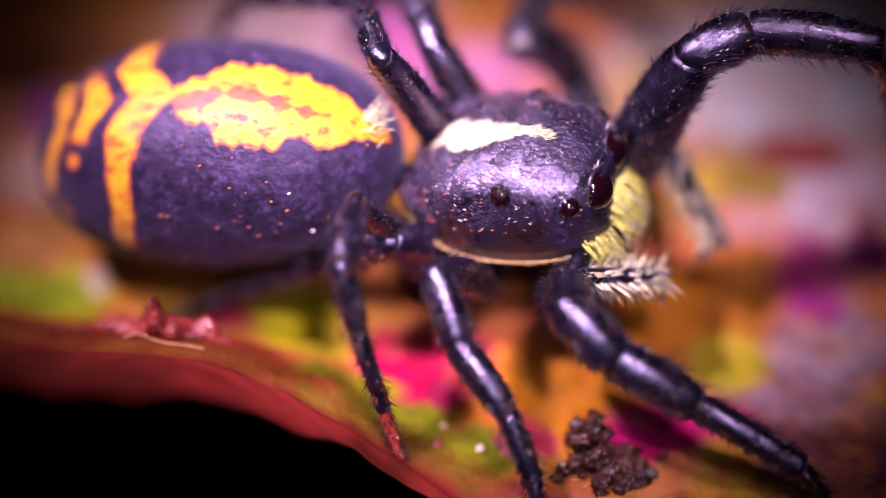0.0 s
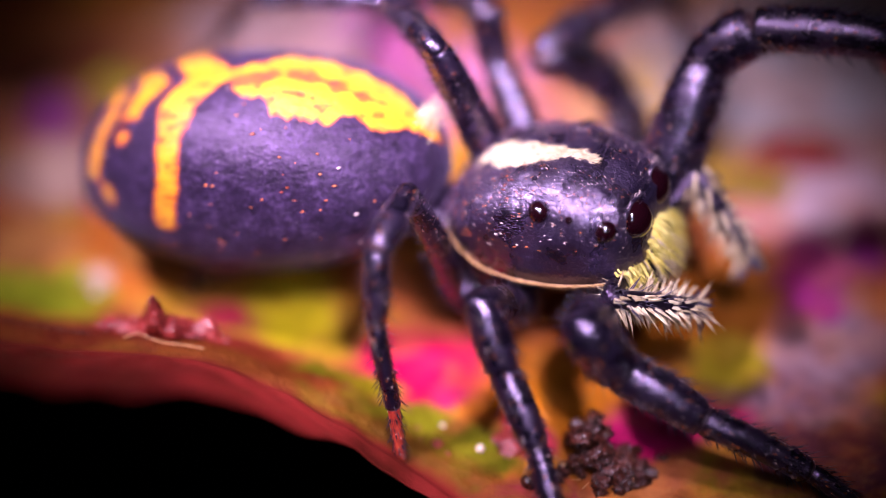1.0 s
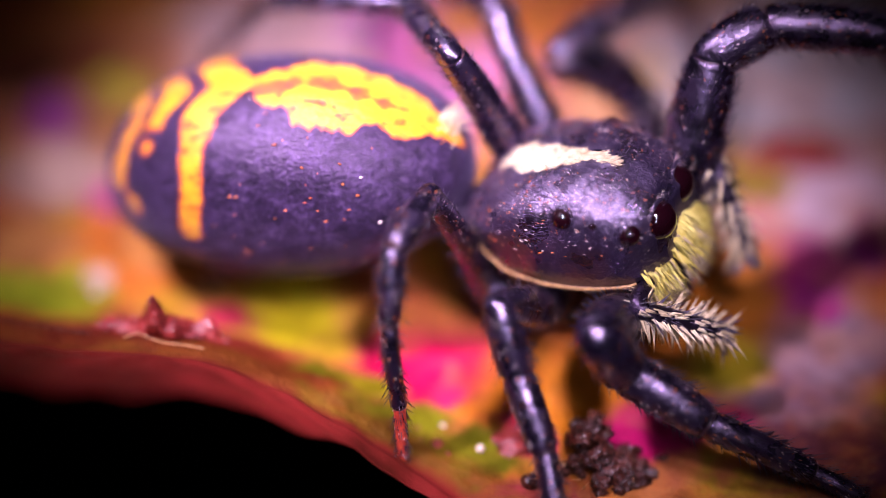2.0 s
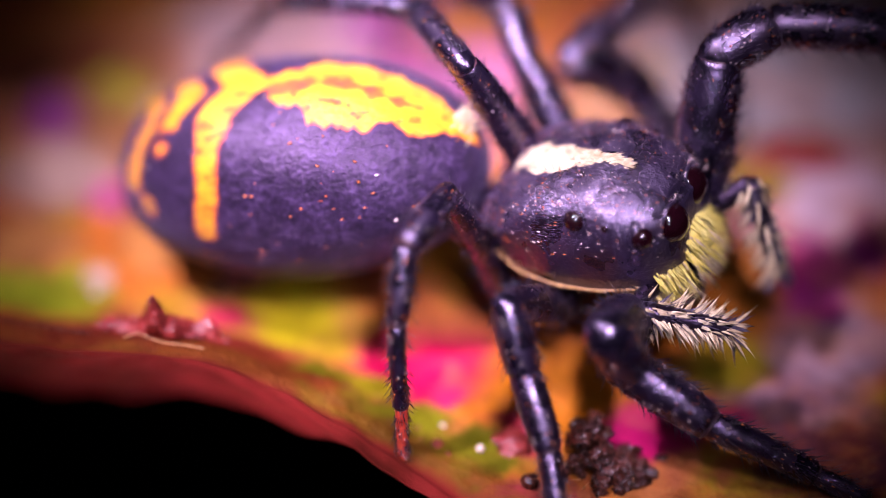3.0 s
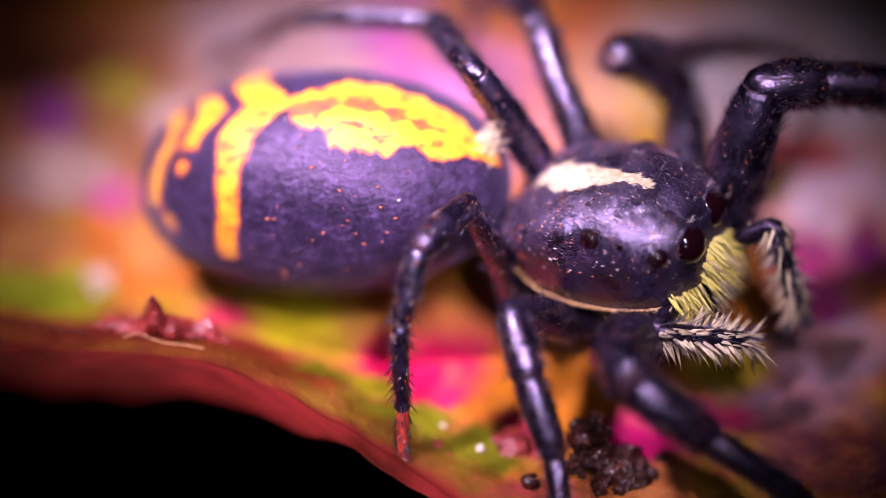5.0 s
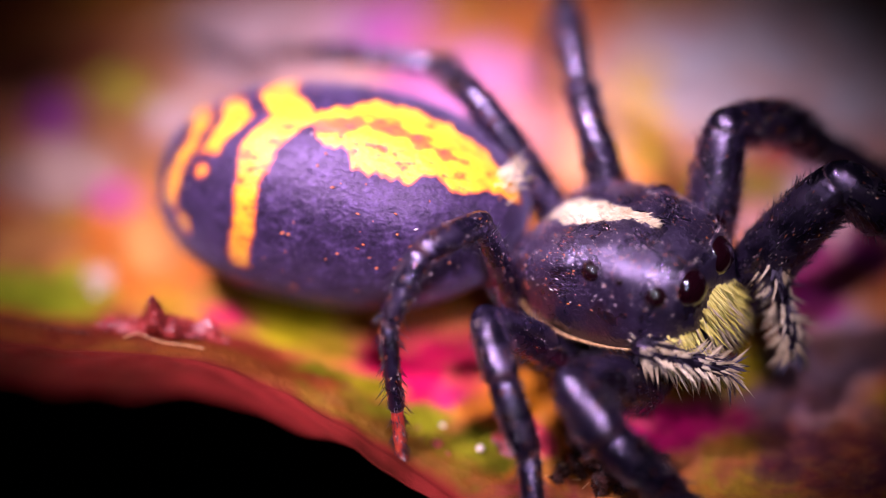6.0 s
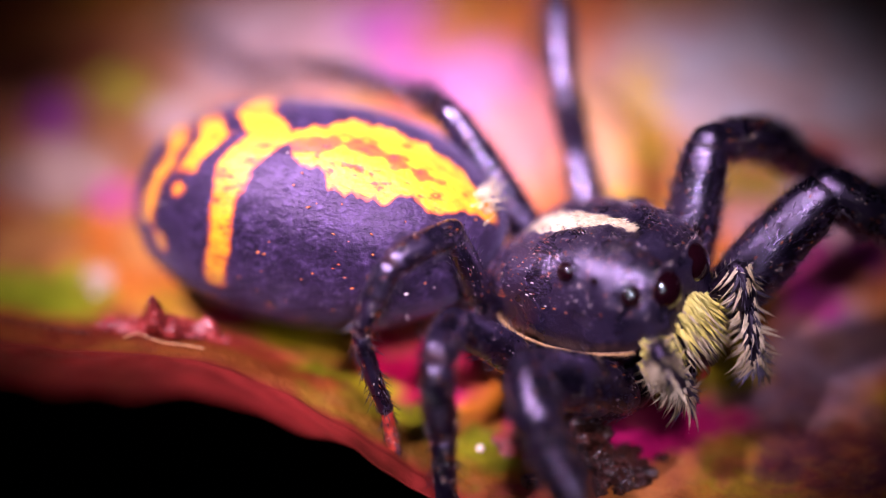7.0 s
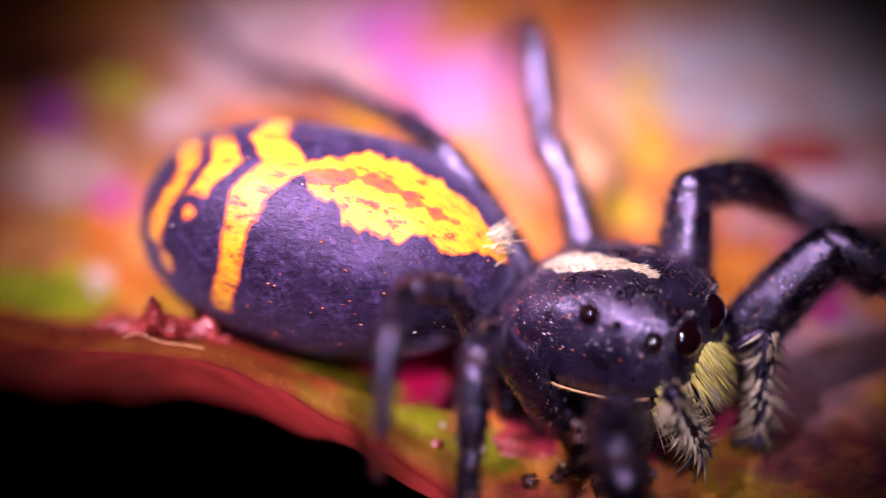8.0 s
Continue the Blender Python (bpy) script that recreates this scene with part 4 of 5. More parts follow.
def build_palp(key):
    la, lb = PALP_LENGTH[key]
    s = Shape()
    s.lathe([(0, 0.12), (0.1 * la, 0.2), (0.5 * la, 0.19), (0.9 * la, 0.17), (la, 0.14), (la * 1.03, 0.05)], 14, 0)
    rnd = random.Random(ord(key))
    for i in range(60):
        a = rnd.uniform(0, 6.283)
        n = Vector((0, math.cos(a), math.sin(a)))
        s.hair(n * 0.16 + Vector((rnd.uniform(0.2, 1) * la, 0, 0)), n + Vector((0.8, 0, 0)), rnd.uniform(0.1, 0.3), 0.01, 1 if i % 3 else 2)
    stalk = part("pedipalp", s, [under, black_hair, cream_hair], spider, "slim black palp with a furry cream end")
    s = Shape()
    s.lathe([(-0.05, 0.1), (0.05 * lb, 0.17), (0.3 * lb, 0.19), (0.48 * lb, 0.16), (0.55 * lb, 0.18), (0.8 * lb, 0.17), (0.93 * lb, 0.09), (0.96 * lb, 0.01)], 16, 0)
    for i in range(200):
        t = rnd.random() ** 0.85
        a = rnd.uniform(0, 6.283)
        n = Vector((0, math.cos(a), math.sin(a)))
        dorsal = math.sin(a)
        r = 0.15 * (1 - 0.55 * max(0.0, t - 0.6))
        crest = abs(dorsal - 0.75) < 0.22
        if crest and 0.08 < t < 0.8 and rnd.random() < 0.75:
            continue
        pale = rnd.random() < (0.92 if t < 0.85 else 0.65)
        if dorsal > 0.55:
            d, L = Vector((1, 0, 0)) + n * rnd.uniform(0.2, 0.55), rnd.uniform(0.2, 0.36)
        else:
            d, L = Vector((rnd.uniform(0.35, 0.8), 0, 0)) + n * rnd.uniform(0.7, 1.0), rnd.uniform(0.3, 0.56)
        for k in range(5):
            off = Vector((rnd.uniform(-0.035, 0.035), rnd.uniform(-0.03, 0.03), rnd.uniform(-0.03, 0.03)))
            s.hair(n * r + Vector((t * lb * 0.93, 0, 0)) + off, d.normalized() - off * 2.2, L * rnd.uniform(0.8, 1.1), 0.021 if pale else 0.014, 2 if pale else 1, 0.15, 3)
    for i in range(160):
        t, a = rnd.random(), rnd.uniform(0, 6.283)
        n = Vector((0, math.cos(a), math.sin(a)))
        s.hair(n * 0.14 + Vector((t * lb * 0.93, 0, 0)), Vector((0.8, 0, 0)) + n * rnd.uniform(0.4, 0.9), rnd.uniform(0.15, 0.42), 0.012, 1, 0.06, 3)
    end = part("furry_end", s, [under, grey_hair, cream_hair], stalk, "cream and grey furry palp tip")
    palps[key] = (stalk, end)


for key in "RL":
    build_palp(key)


# ---- everything that moves ----
def glide(ts, rows, t):
    """Monotone cubic reading at t of rows of numbers given at times ts."""
    ts, v = np.array(ts, float), np.array(rows, float)
    h = np.diff(ts)
    d = np.diff(v, axis=0) / h[:, None]
    m = np.zeros_like(v)
    m[0], m[-1] = d[0], d[-1]
    for i in range(1, len(ts) - 1):
        a, b = 2 * h[i] + h[i - 1], h[i] + 2 * h[i - 1]
        with np.errstate(divide="ignore", invalid="ignore"):
            hm = (a + b) / (a / d[i - 1] + b / d[i])
        m[i] = np.where(d[i - 1] * d[i] > 0, hm, 0)
    i = int(min(max(np.searchsorted(ts, t, side="right") - 1, 0), len(ts) - 2))
    s = (t - ts[i]) / h[i]
    return v[i] * (1 + 2 * s) * (1 - s) ** 2 + m[i] * h[i] * s * (1 - s) ** 2 + v[i + 1] * s * s * (3 - 2 * s) + m[i + 1] * h[i] * s * s * (s - 1)


TIMES = [0.0, 0.5, 1.0, 1.5, 3.0, 3.5, 4.0, 4.5, 5.8, 6.0, 6.5, 7.0, 7.5, 8.0]
STEPS = [k / 10 for k in range(81)]


def aimed(p, q, up):
    """A pose at p whose x axis points to q and whose z axis leans to up (millimetres in, metres out)."""
    x = (q - p).normalized()
    y = up.cross(x)
    y = y.normalized() if y.length > 1e-6 else x.orthogonal().normalized()
    m = Matrix((x, y, x.cross(y))).transposed().to_4x4()
    m.translation = p * MM
    return m


def chain(parts, lengths, hip, joints, stance):
    """Key a limb: joints are lists, one per joint, of its places in millimetres at TIMES."""
    keys = [[] for _ in parts]
    for t in STEPS:
        body = stance[t]
        p = (body @ (Vector(hip) * MM)) / MM
        last, root = None, None
        path = [Vector(glide(TIMES, j, t)) for j in joints]
        out = (path[-1] - p)
        out.z = 0
        flat = out.normalized()
        for i, (q, L) in enumerate(zip(path, lengths)):
            d = (q - p).normalized()
            q = p + d * L
            up = (Vector((0, 0, 1)) + flat * 0.9) if i else (Vector((0, 0, 1)) - flat * 0.2)
            m = aimed(p, q, up)
            if i == 0:
                root = m
                keys[0].append((t, body.inverted() @ m))
            else:
                keys[i].append((t, root.inverted() @ m))
            p = q
    for ob, rows in zip(parts, keys):
        walk(ob, rows)


def motions():
    # body: place in millimetres and turn in degrees at TIMES; the abdomen turns about the waist
    body = [(1.39, 1.25, 2.7, 6.5, -10.5, -17.8), (1.97, 0.84, 2.4, 2.3, -10.9, -21.4), (2.11, 0.81, 2.35, -1.1, -9.7, -22.9), (2.39, 0.8, 2.41, 2.5, -10.9, -22.7), (2.85, 0.77, 2.44, 5.1, -11.1, -24.3), (2.87, 0.68, 2.39, 2.2, -10, -24.9), (2.95, 0.78, 2.4, 5.8, -11.2, -24.1),
            (3.05, 0.74, 2.4, 6.1, -12, -23.9), (3.35, -0.11, 1.69, -1.6, -10, -33.1), (3.31, -0.2, 1.77, -0.5, -12.4, -33.2), (3.06, -0.52, 1.8, -5, -14.5, -35), (2.87, -0.59, 1.76, -7.6, -16.4, -32.2), (3.04, -0.9, 1.3, -9.5, -11.2, -30.4), (3, -1.08, 1.15, -11.4, -9.8, -29.6)]
    tail = [(13, 4.2, 9.6), (0.4, 4.2, 13.4), (1.4, 2.8, 15.7), (1.3, 3.8, 14), (-1.7, 4.1, 16.6), (0.2, 2.1, 17.7), (-0, 4, 16.4), (-0.8, 4.4, 16.2), (14.1, 4, 20.5), (10.8, 5.6, 16.6), (17.3, 5.6, 16.4), (18.8, 6.7, 14.7), (22.2, 5.5, 13.1), (23.6, 4.9, 12.2)]
    stance = {}
    for t in STEPS:
        x, y, z, *turn = glide(TIMES, body, t)
        stance[t] = pose(x * MM, y * MM, z * MM, *turn)
    walk(spider, [(t, stance[t]) for t in STEPS])
    # the abdomen swings about the waist round the slanting axis that the body leans on
    swing = [(6,), (5,), (5,), (5,), (5,), (5,), (5,), (5,), (-1,), (-2,), (-3,), (-4,), (-4,), (-4,)]
    rows = []
    for t in STEPS:
        turned = stance[t].to_3x3().inverted() @ Matrix.Rotation(radians(-float(glide(TIMES, swing, t)[0])), 3, (0, 0.7071, 0.7071)) @ stance[t].to_3x3()
        m = turned.to_4x4() @ pose(0, 0, 0, *glide(TIMES, tail, t))
        rows.append((t, Matrix.Translation(Vector(WAIST) * MM) @ m))
    walk(abdomen, rows)
    knee_R1 = [(2.18, -2.03, 3.2), (2.38, -2.34, 3.22), (2.47, -2.48, 3.17), (2.57, -2.5, 3.05), (2.84, -2.4, 3.07), (2.87, -2.47, 3.16), (2.88, -2.37, 3), (2.95, -2.42, 2.96), (2.75, -3.06, 2.65), (2.25, -3.09, 2.42), (1.67, -3.1, 2.61), (1.46, -2.97, 2.66), (2.52, -3.76, 2.62), (2.85, -3.99, 2.59)]
    shin_R1 = [(2.99, -2.49, 2.53), (3.08, -2.52, 2.33), (3.11, -2.52, 2.22), (3.16, -2.44, 2.07), (3.3, -2.34, 2.03), (3.31, -2.41, 2.11), (3.31, -3.42, 3.12), (3.33, -3.47, 3.15), (3.09, -4.15, 2.69), (2.88, -3.95, 2.03), (2.09, -4.1, 2.23), (1.66, -4.05, 2.34), (2.84, -4.86, 2.61), (2.99, -5.13, 2.62)]
    ankle_R1 = [(4.47, -2.94, 1.77), (4.56, -2.94, 1.55), (4.58, -3.02, 1.49), (4.64, -2.98, 1.37), (4.73, -2.97, 1.3), (4.73, -3.05, 1.38), (4.69, -3.79, 2.16), (4.71, -3.86, 2.2), (4.29, -4.37, 1.48), (4.05, -4.24, 0.79), (2.95, -4.37, 0.77), (2.28, -5.65, 2.27), (3.6, -4.88, 1.07), (3.4, -5.04, 0.96)]
    heel_R1 = [(6.35, -3.72, 0.97), (6.48, -3.57, 0.75), (6.5, -3.39, 0.53), (6.54, -3.23, 0.34), (6.63, -3.25, 0.29), (6.63, -3.31, 0.35), (6.51, -3.86, 0.98), (6.51, -3.88, 0.98), (5.73, -5.6, 0.41), (5.61, -5.66, 0.25), (4.35, -5.95, 0.25), (3.4, -7.1, 1.09), (4.38, -6.74, 0.25), (4.23, -6.92, 0.24)]
    foot_R1 = [(6.85, -3.99, 0.06), (7.21, -3.92, 0.04), (7.38, -3.75, 0.03), (7.49, -3.6, 0.02), (7.59, -3.65, 0.02), (7.57, -3.71, 0.02), (7.01, -4.06, 0.05), (6.99, -4.08, 0.05), (6.36, -6.38, 0.02), (6.28, -6.46, 0.03), (4.92, -6.83, 0.02), (3.81, -7.8, 0.38), (4.68, -7.69, -0.14), (4.53, -7.88, -0.12)]
    chain(legs["R1"], LEG_LENGTH["R1"], HIP["R1"], (knee_R1, shin_R1, ankle_R1, heel_R1, foot_R1), stance)
    knee_R2 = [(-0.11, -1.48, 3.51), (0.32, -1.76, 3.4), (0.66, -2.05, 3.35), (0.86, -2.03, 3.26), (1.12, -1.92, 3.21), (1.15, -2, 3.3), (1.2, -1.9, 3.15), (1.27, -1.94, 3.11), (1.01, -1.92, 2.93), (0.77, -1.91, 2.86), (0.24, -1.98, 2.89), (0.19, -2.09, 2.99), (0.68, -2.15, 2.91), (0.87, -2.31, 2.93)]
    shin_R2 = [(0.26, -2.32, 2.68), (0.8, -2.62, 2.66), (1.06, -2.61, 2.33), (1.21, -2.6, 2.23), (1.43, -2.5, 2.19), (1.46, -2.56, 2.26), (1.47, -2.97, 2.63), (1.5, -3.03, 2.61), (1.39, -3.01, 2.49), (1.04, -3.08, 2.58), (0.06, -3.2, 2.92), (-0.14, -3.26, 3.21), (0.5, -3.33, 3.22), (0.55, -3.43, 3.33)]
    ankle_R2 = [(1.13, -3.18, 1.84), (1.45, -3.31, 1.54), (1.65, -3.54, 1.36), (1.74, -3.61, 1.31), (1.87, -3.58, 1.28), (1.89, -3.61, 1.32), (1.92, -3.89, 1.57), (1.97, -3.96, 1.57), (1.84, -3.8, 1.34), (1.5, -3.75, 1.36), (0.31, -3.74, 1.58), (0.01, -3.7, 1.82), (0.45, -4.13, 1.99), (0.5, -4.24, 2.11)]
    heel_R2 = [(1.6, -3.8, 0.76), (1.83, -4.16, 0.59), (1.98, -4.52, 0.53), (2.01, -4.64, 0.51), (2.04, -4.64, 0.5), (2.06, -4.66, 0.52), (2.09, -4.8, 0.61), (2.14, -4.87, 0.61), (2, -4.8, 0.48), (1.65, -4.61, 0.35), (0.41, -4.16, 0.32), (0.07, -4.04, 0.54), (0.37, -4.68, 0.79), (0.4, -4.83, 0.93)]
    foot_R2 = [(1.79, -4.15, 0.04), (2.02, -4.73, 0.03), (2.15, -5.15, 0.03), (2.13, -5.3, 0.03), (2.1, -5.32, 0.03), (2.12, -5.32, 0.03), (2.15, -5.38, 0.03), (2.18, -5.46, 0.03), (2.04, -5.49, 0.02), (1.66, -5.18, -0.24), (0.43, -4.38, -0.47), (0.06, -4.23, -0.27), (0.31, -4.98, 0.02), (0.32, -5.16, 0.17)]
    chain(legs["R2"], LEG_LENGTH["R2"], HIP["R2"], (knee_R2, shin_R2, ankle_R2, heel_R2, foot_R2), stance)
    knee_R3 = [(-1.54, -0.37, 4.26), (-0.89, -0.21, 4.22), (-0.63, -0.24, 4.33), (-0.43, -0.18, 4.25), (0.06, -0.13, 4.24), (0.12, -0.19, 4.3), (0.14, -0.09, 4.17), (0.21, -0.09, 4.13), (0.74, -0.38, 3.78), (0.67, -0.36, 3.75), (0.41, -0.5, 3.81), (0.16, -0.58, 3.75), (0.5, -0.91, 3.53), (0.16, -1.72, 3.56)]
    shin_R3 = [(-1.8, -1.76, 4.22), (-1.36, -1.55, 4.19), (-1.15, -1.56, 4.24), (-1, -1.48, 4.19), (-0.65, -1.36, 4.14), (-0.62, -1.4, 4.18), (-0.57, -1.32, 4.11), (-0.53, -1.3, 4.08), (-0.23, -1.39, 3.99), (-0.38, -1.3, 3.93), (-0.69, -1.38, 3.97), (-0.92, -1.51, 3.86), (-0.51, -1.82, 3.92), (-0.66, -2.54, 4.3)]
    ankle_R3 = [(-1.48, -2.26, 2.92), (-1.23, -2.2, 2.94), (-1.17, -2.14, 2.94), (-1.05, -2.17, 2.95), (-0.81, -2.1, 2.94), (-0.78, -2.11, 2.95), (-0.76, -2.1, 2.94), (-0.74, -2.09, 2.92), (-0.81, -1.79, 2.75), (-0.95, -1.99, 2.84), (-1.26, -2.06, 2.86), (-1.47, -2.06, 2.68), (-1.18, -2.08, 2.69), (-0.9, -3.78, 4.47)]
    heel_R3 = [(-1.05, -2.64, 1.35), (-0.92, -2.57, 1.34), (-0.88, -2.58, 1.36), (-0.8, -2.55, 1.34), (-0.74, -2.57, 1.34), (-0.72, -2.58, 1.35), (-0.72, -2.57, 1.34), (-0.71, -2.56, 1.32), (-0.75, -2.49, 1.25), (-0.82, -2.54, 1.27), (-0.95, -2.53, 1.28), (-1.01, -2.45, 1.12), (-0.95, -2.4, 1.07), (-1.04, -4.9, 3.21)]
    foot_R3 = [(-0.71, -2.88, 0.07), (-0.71, -2.86, 0.04), (-0.71, -2.89, 0.06), (-0.68, -2.88, 0.04), (-0.68, -2.88, 0.04), (-0.68, -2.88, 0.04), (-0.68, -2.88, 0.03), (-0.68, -2.9, 0.02), (-0.68, -2.87, -0.03), (-0.68, -2.89, -0.01), (-0.71, -2.97, 0.03), (-0.74, -2.85, -0.13), (-0.68, -2.77, -0.2), (-1.14, -4.73, 1.83)]
    chain(legs["R3"], LEG_LENGTH["R3"], HIP["R3"], (knee_R3, shin_R3, ankle_R3, heel_R3, foot_R3), stance)
    knee_R4 = [(-0.98, 0.06, 2.86), (-0.71, 1.08, 2.6), (-0.56, 1.19, 2.63), (-0.3, 1.19, 2.56), (0.11, 1.1, 2.51), (0.14, 0.32, 2.6), (0.26, 1.11, 2.53), (0.38, 1.14, 2.48), (0.74, 0.62, 1.98), (0.72, 0.56, 1.95), (0.51, 0.41, 1.93), (0.35, 0.3, 1.87), (0.41, 0, 1.48), (0.2, -0.22, 1.19)]
    shin_R4 = [(-1.75, 0.29, 2.17), (-1.66, 1.16, 2.14), (-1.52, 1.31, 2.21), (-1.27, 1.32, 2.16), (-0.85, 1.18, 2.06), (-0.73, 0.61, 2.08), (-0.7, 1.2, 2.09), (-0.59, 1.25, 2.06), (-0.24, 0.91, 1.68), (-0.25, 0.87, 1.63), (-0.42, 0.78, 1.59), (-0.56, 0.7, 1.5), (-0.51, 0.45, 1.19), (-0.7, 0.26, 0.91)]
    ankle_R4 = [(-2.96, 0.57, 1.33), (-2.97, 1.23, 1.41), (-2.83, 1.45, 1.47), (-2.59, 1.47, 1.45), (-2.18, 1.3, 1.37), (-2, 0.96, 1.35), (-2.02, 1.32, 1.38), (-1.92, 1.4, 1.38), (-1.6, 1.29, 1.17), (-1.6, 1.29, 1.14), (-1.75, 1.3, 1.1), (-1.87, 1.27, 1.04), (-1.83, 1.09, 0.86), (-2.01, 0.97, 0.69)]
    heel_R4 = [(-4.3, 0.81, 0.49), (-4.3, 1.37, 0.54), (-4.12, 1.66, 0.56), (-3.9, 1.69, 0.56), (-3.52, 1.48, 0.53), (-3.31, 1.31, 0.51), (-3.36, 1.51, 0.53), (-3.26, 1.61, 0.53), (-2.95, 1.75, 0.46), (-2.95, 1.79, 0.45), (-3.07, 1.91, 0.43), (-3.17, 1.94, 0.41), (-3.15, 1.83, 0.35), (-3.32, 1.79, 0.29)]
    foot_R4 = [(-5.06, 0.9, 0.03), (-5.03, 1.47, 0.03), (-4.83, 1.78, 0.03), (-4.61, 1.83, 0.03), (-4.26, 1.59, 0.03), (-4.05, 1.49, 0.03), (-4.09, 1.62, 0.03), (-3.99, 1.74, 0.03), (-3.69, 2.02, 0.03), (-3.69, 2.07, 0.03), (-3.79, 2.25, 0.03), (-3.89, 2.32, 0.03), (-3.88, 2.25, 0.03), (-4.05, 2.24, 0.03)]
    chain(legs["R4"], LEG_LENGTH["R4"], HIP["R4"], (knee_R4, shin_R4, ankle_R4, heel_R4, foot_R4), stance)
    knee_L1 = [(4.54, 2.01, 5.77), (4.68, 2.49, 5.23), (4.77, 2.76, 4.88), (4.82, 2.42, 5.32), (4.96, 2.31, 5.49), (4.99, 2.53, 5.17), (5.01, 2.33, 5.46), (5.04, 2.3, 5.49), (7.09, 0.35, 4.05), (7.06, 0.18, 4.23), (7.03, 0.52, 3.8), (6.94, 0.62, 3.62), (7.15, 0.2, 3.01), (7.09, 0.18, 2.71)]
    shin_L1 = [(5.53, 2.4, 5.86), (5.68, 2.83, 5.56), (5.73, 2.87, 5.56), (5.79, 2.83, 5.6), (5.9, 2.78, 5.64), (5.95, 2.93, 5.52), (5.94, 2.8, 5.62), (5.97, 2.78, 5.64), (7.95, 0.23, 3.34), (7.9, 0.05, 3.49), (7.89, 0.4, 3.09), (7.82, 0.53, 2.93), (8.03, 0.01, 2.33), (7.98, -0.09, 2.08)]
    ankle_L1 = [(7.87, 2.01, 5.81), (8.01, 2.47, 5.49), (8.04, 2.6, 5.43), (8.05, 2.69, 5.38), (8.08, 2.86, 5.32), (8.12, 3.02, 5.19), (8.09, 2.93, 5.27), (8.1, 2.94, 5.26), (10.06, 0.75, 2.32), (9.94, 0.56, 2.34), (10.09, 0.58, 2.14), (10.08, 0.59, 2.12), (10.36, 0.3, 1.85), (10.34, 0.2, 1.75)]
    heel_L1 = [(8.56, 2.05, 3.28), (8.85, 2.45, 3.02), (8.93, 2.59, 2.97), (8.99, 2.77, 2.95), (9.08, 3.07, 2.91), (9.28, 3.23, 2.86), (9.16, 3.16, 2.89), (9.21, 3.06, 2.9), (12.16, 1.58, 1.01), (12.08, 1.3, 1.03), (12.34, 1.13, 0.94), (12.38, 1.03, 0.96), (12.7, 0.95, 0.89), (12.71, 0.86, 0.88)]
    foot_L1 = [(8.69, 2.97, 0.36), (8.99, 3.3, 0.12), (9.16, 3.42, 0.08), (9.27, 3.64, 0.06), (9.46, 3.98, 0.04), (9.8, 4.16, 0.02), (9.6, 4.09, 0.03), (9.66, 3.94, 0.04), (13.78, 2.22, 0.02), (13.71, 1.89, 0.02), (14.06, 1.63, 0.02), (14.1, 1.46, 0.02), (14.42, 1.5, 0.02), (14.44, 1.43, 0.03)]
    chain(legs["L1"], LEG_LENGTH["L1"], HIP["L1"], (knee_L1, shin_L1, ankle_L1, heel_L1, foot_L1), stance)
    knee_L2 = [(2.7, 5.07, 1.83), (3.17, 4.61, 2.02), (3.5, 4.52, 1.94), (3.71, 4.54, 1.86), (4.08, 4.49, 1.86), (4.13, 4.38, 1.95), (4.17, 4.5, 1.83), (4.22, 4.46, 1.82), (5.15, 1.87, 4.01), (5.09, 1.6, 4.24), (4.98, 1.44, 4.07), (4.78, 1.41, 4.01), (4.6, 1.27, 3.4), (4.5, 1.16, 3.14)]
    shin_L2 = [(1.36, 4.34, 3.96), (1.55, 4.01, 3.99), (1.83, 3.99, 3.88), (1.97, 4.03, 3.75), (2.29, 3.94, 3.7), (2.33, 3.85, 3.77), (2.36, 3.97, 3.65), (2.4, 3.98, 3.64), (7.03, 2.99, 2.59), (6.94, 2.68, 2.73), (6.78, 2.53, 2.52), (6.57, 2.55, 2.5), (6.41, 2.31, 1.83), (6.33, 2.31, 1.68)]
    ankle_L2 = [(1.9, 5.81, 3.71), (2.61, 5.18, 3.96), (3.02, 5.03, 3.91), (3.14, 5.09, 3.86), (3.41, 5.05, 3.9), (3.44, 4.97, 3.96), (3.48, 5.07, 3.87), (3.51, 5.09, 3.86), (8.27, 3.11, 1.61), (8.13, 2.86, 1.71), (7.93, 2.74, 1.45), (7.73, 2.75, 1.43), (7.78, 1.99, 1.09), (7.7, 1.84, 1.03)]
    heel_L2 = [(3.17, 7.5, 2.14), (3.91, 6.78, 2.31), (4.44, 6.91, 2.71), (4.55, 6.96, 2.67), (4.61, 7.01, 2.63), (4.61, 6.95, 2.67), (4.64, 7.05, 2.59), (4.68, 7.07, 2.58), (10.02, 4.77, 0.56), (9.97, 4.4, 0.63), (9.91, 4.17, 0.46), (9.84, 3.96, 0.44), (10.05, 3.1, 0.36), (10.07, 2.79, 0.36)]
    foot_L2 = [(4.43, 8.77, 0.03), (5, 7.91, 0.04), (5.11, 7.36, 0.06), (5.3, 7.48, 0.05), (5.37, 7.68, 0.05), (5.29, 7.54, 0.06), (5.45, 7.78, 0.05), (5.6, 7.72, 0.05), (11.77, 6.84, 0.03), (11.85, 6.34, 0.03), (11.95, 5.98, 0.03), (12.05, 5.57, 0.03), (12.3, 4.67, 0.03), (12.39, 4.25, 0.03)]
    chain(legs["L2"], LEG_LENGTH["L2"], HIP["L2"], (knee_L2, shin_L2, ankle_L2, heel_L2, foot_L2), stance)
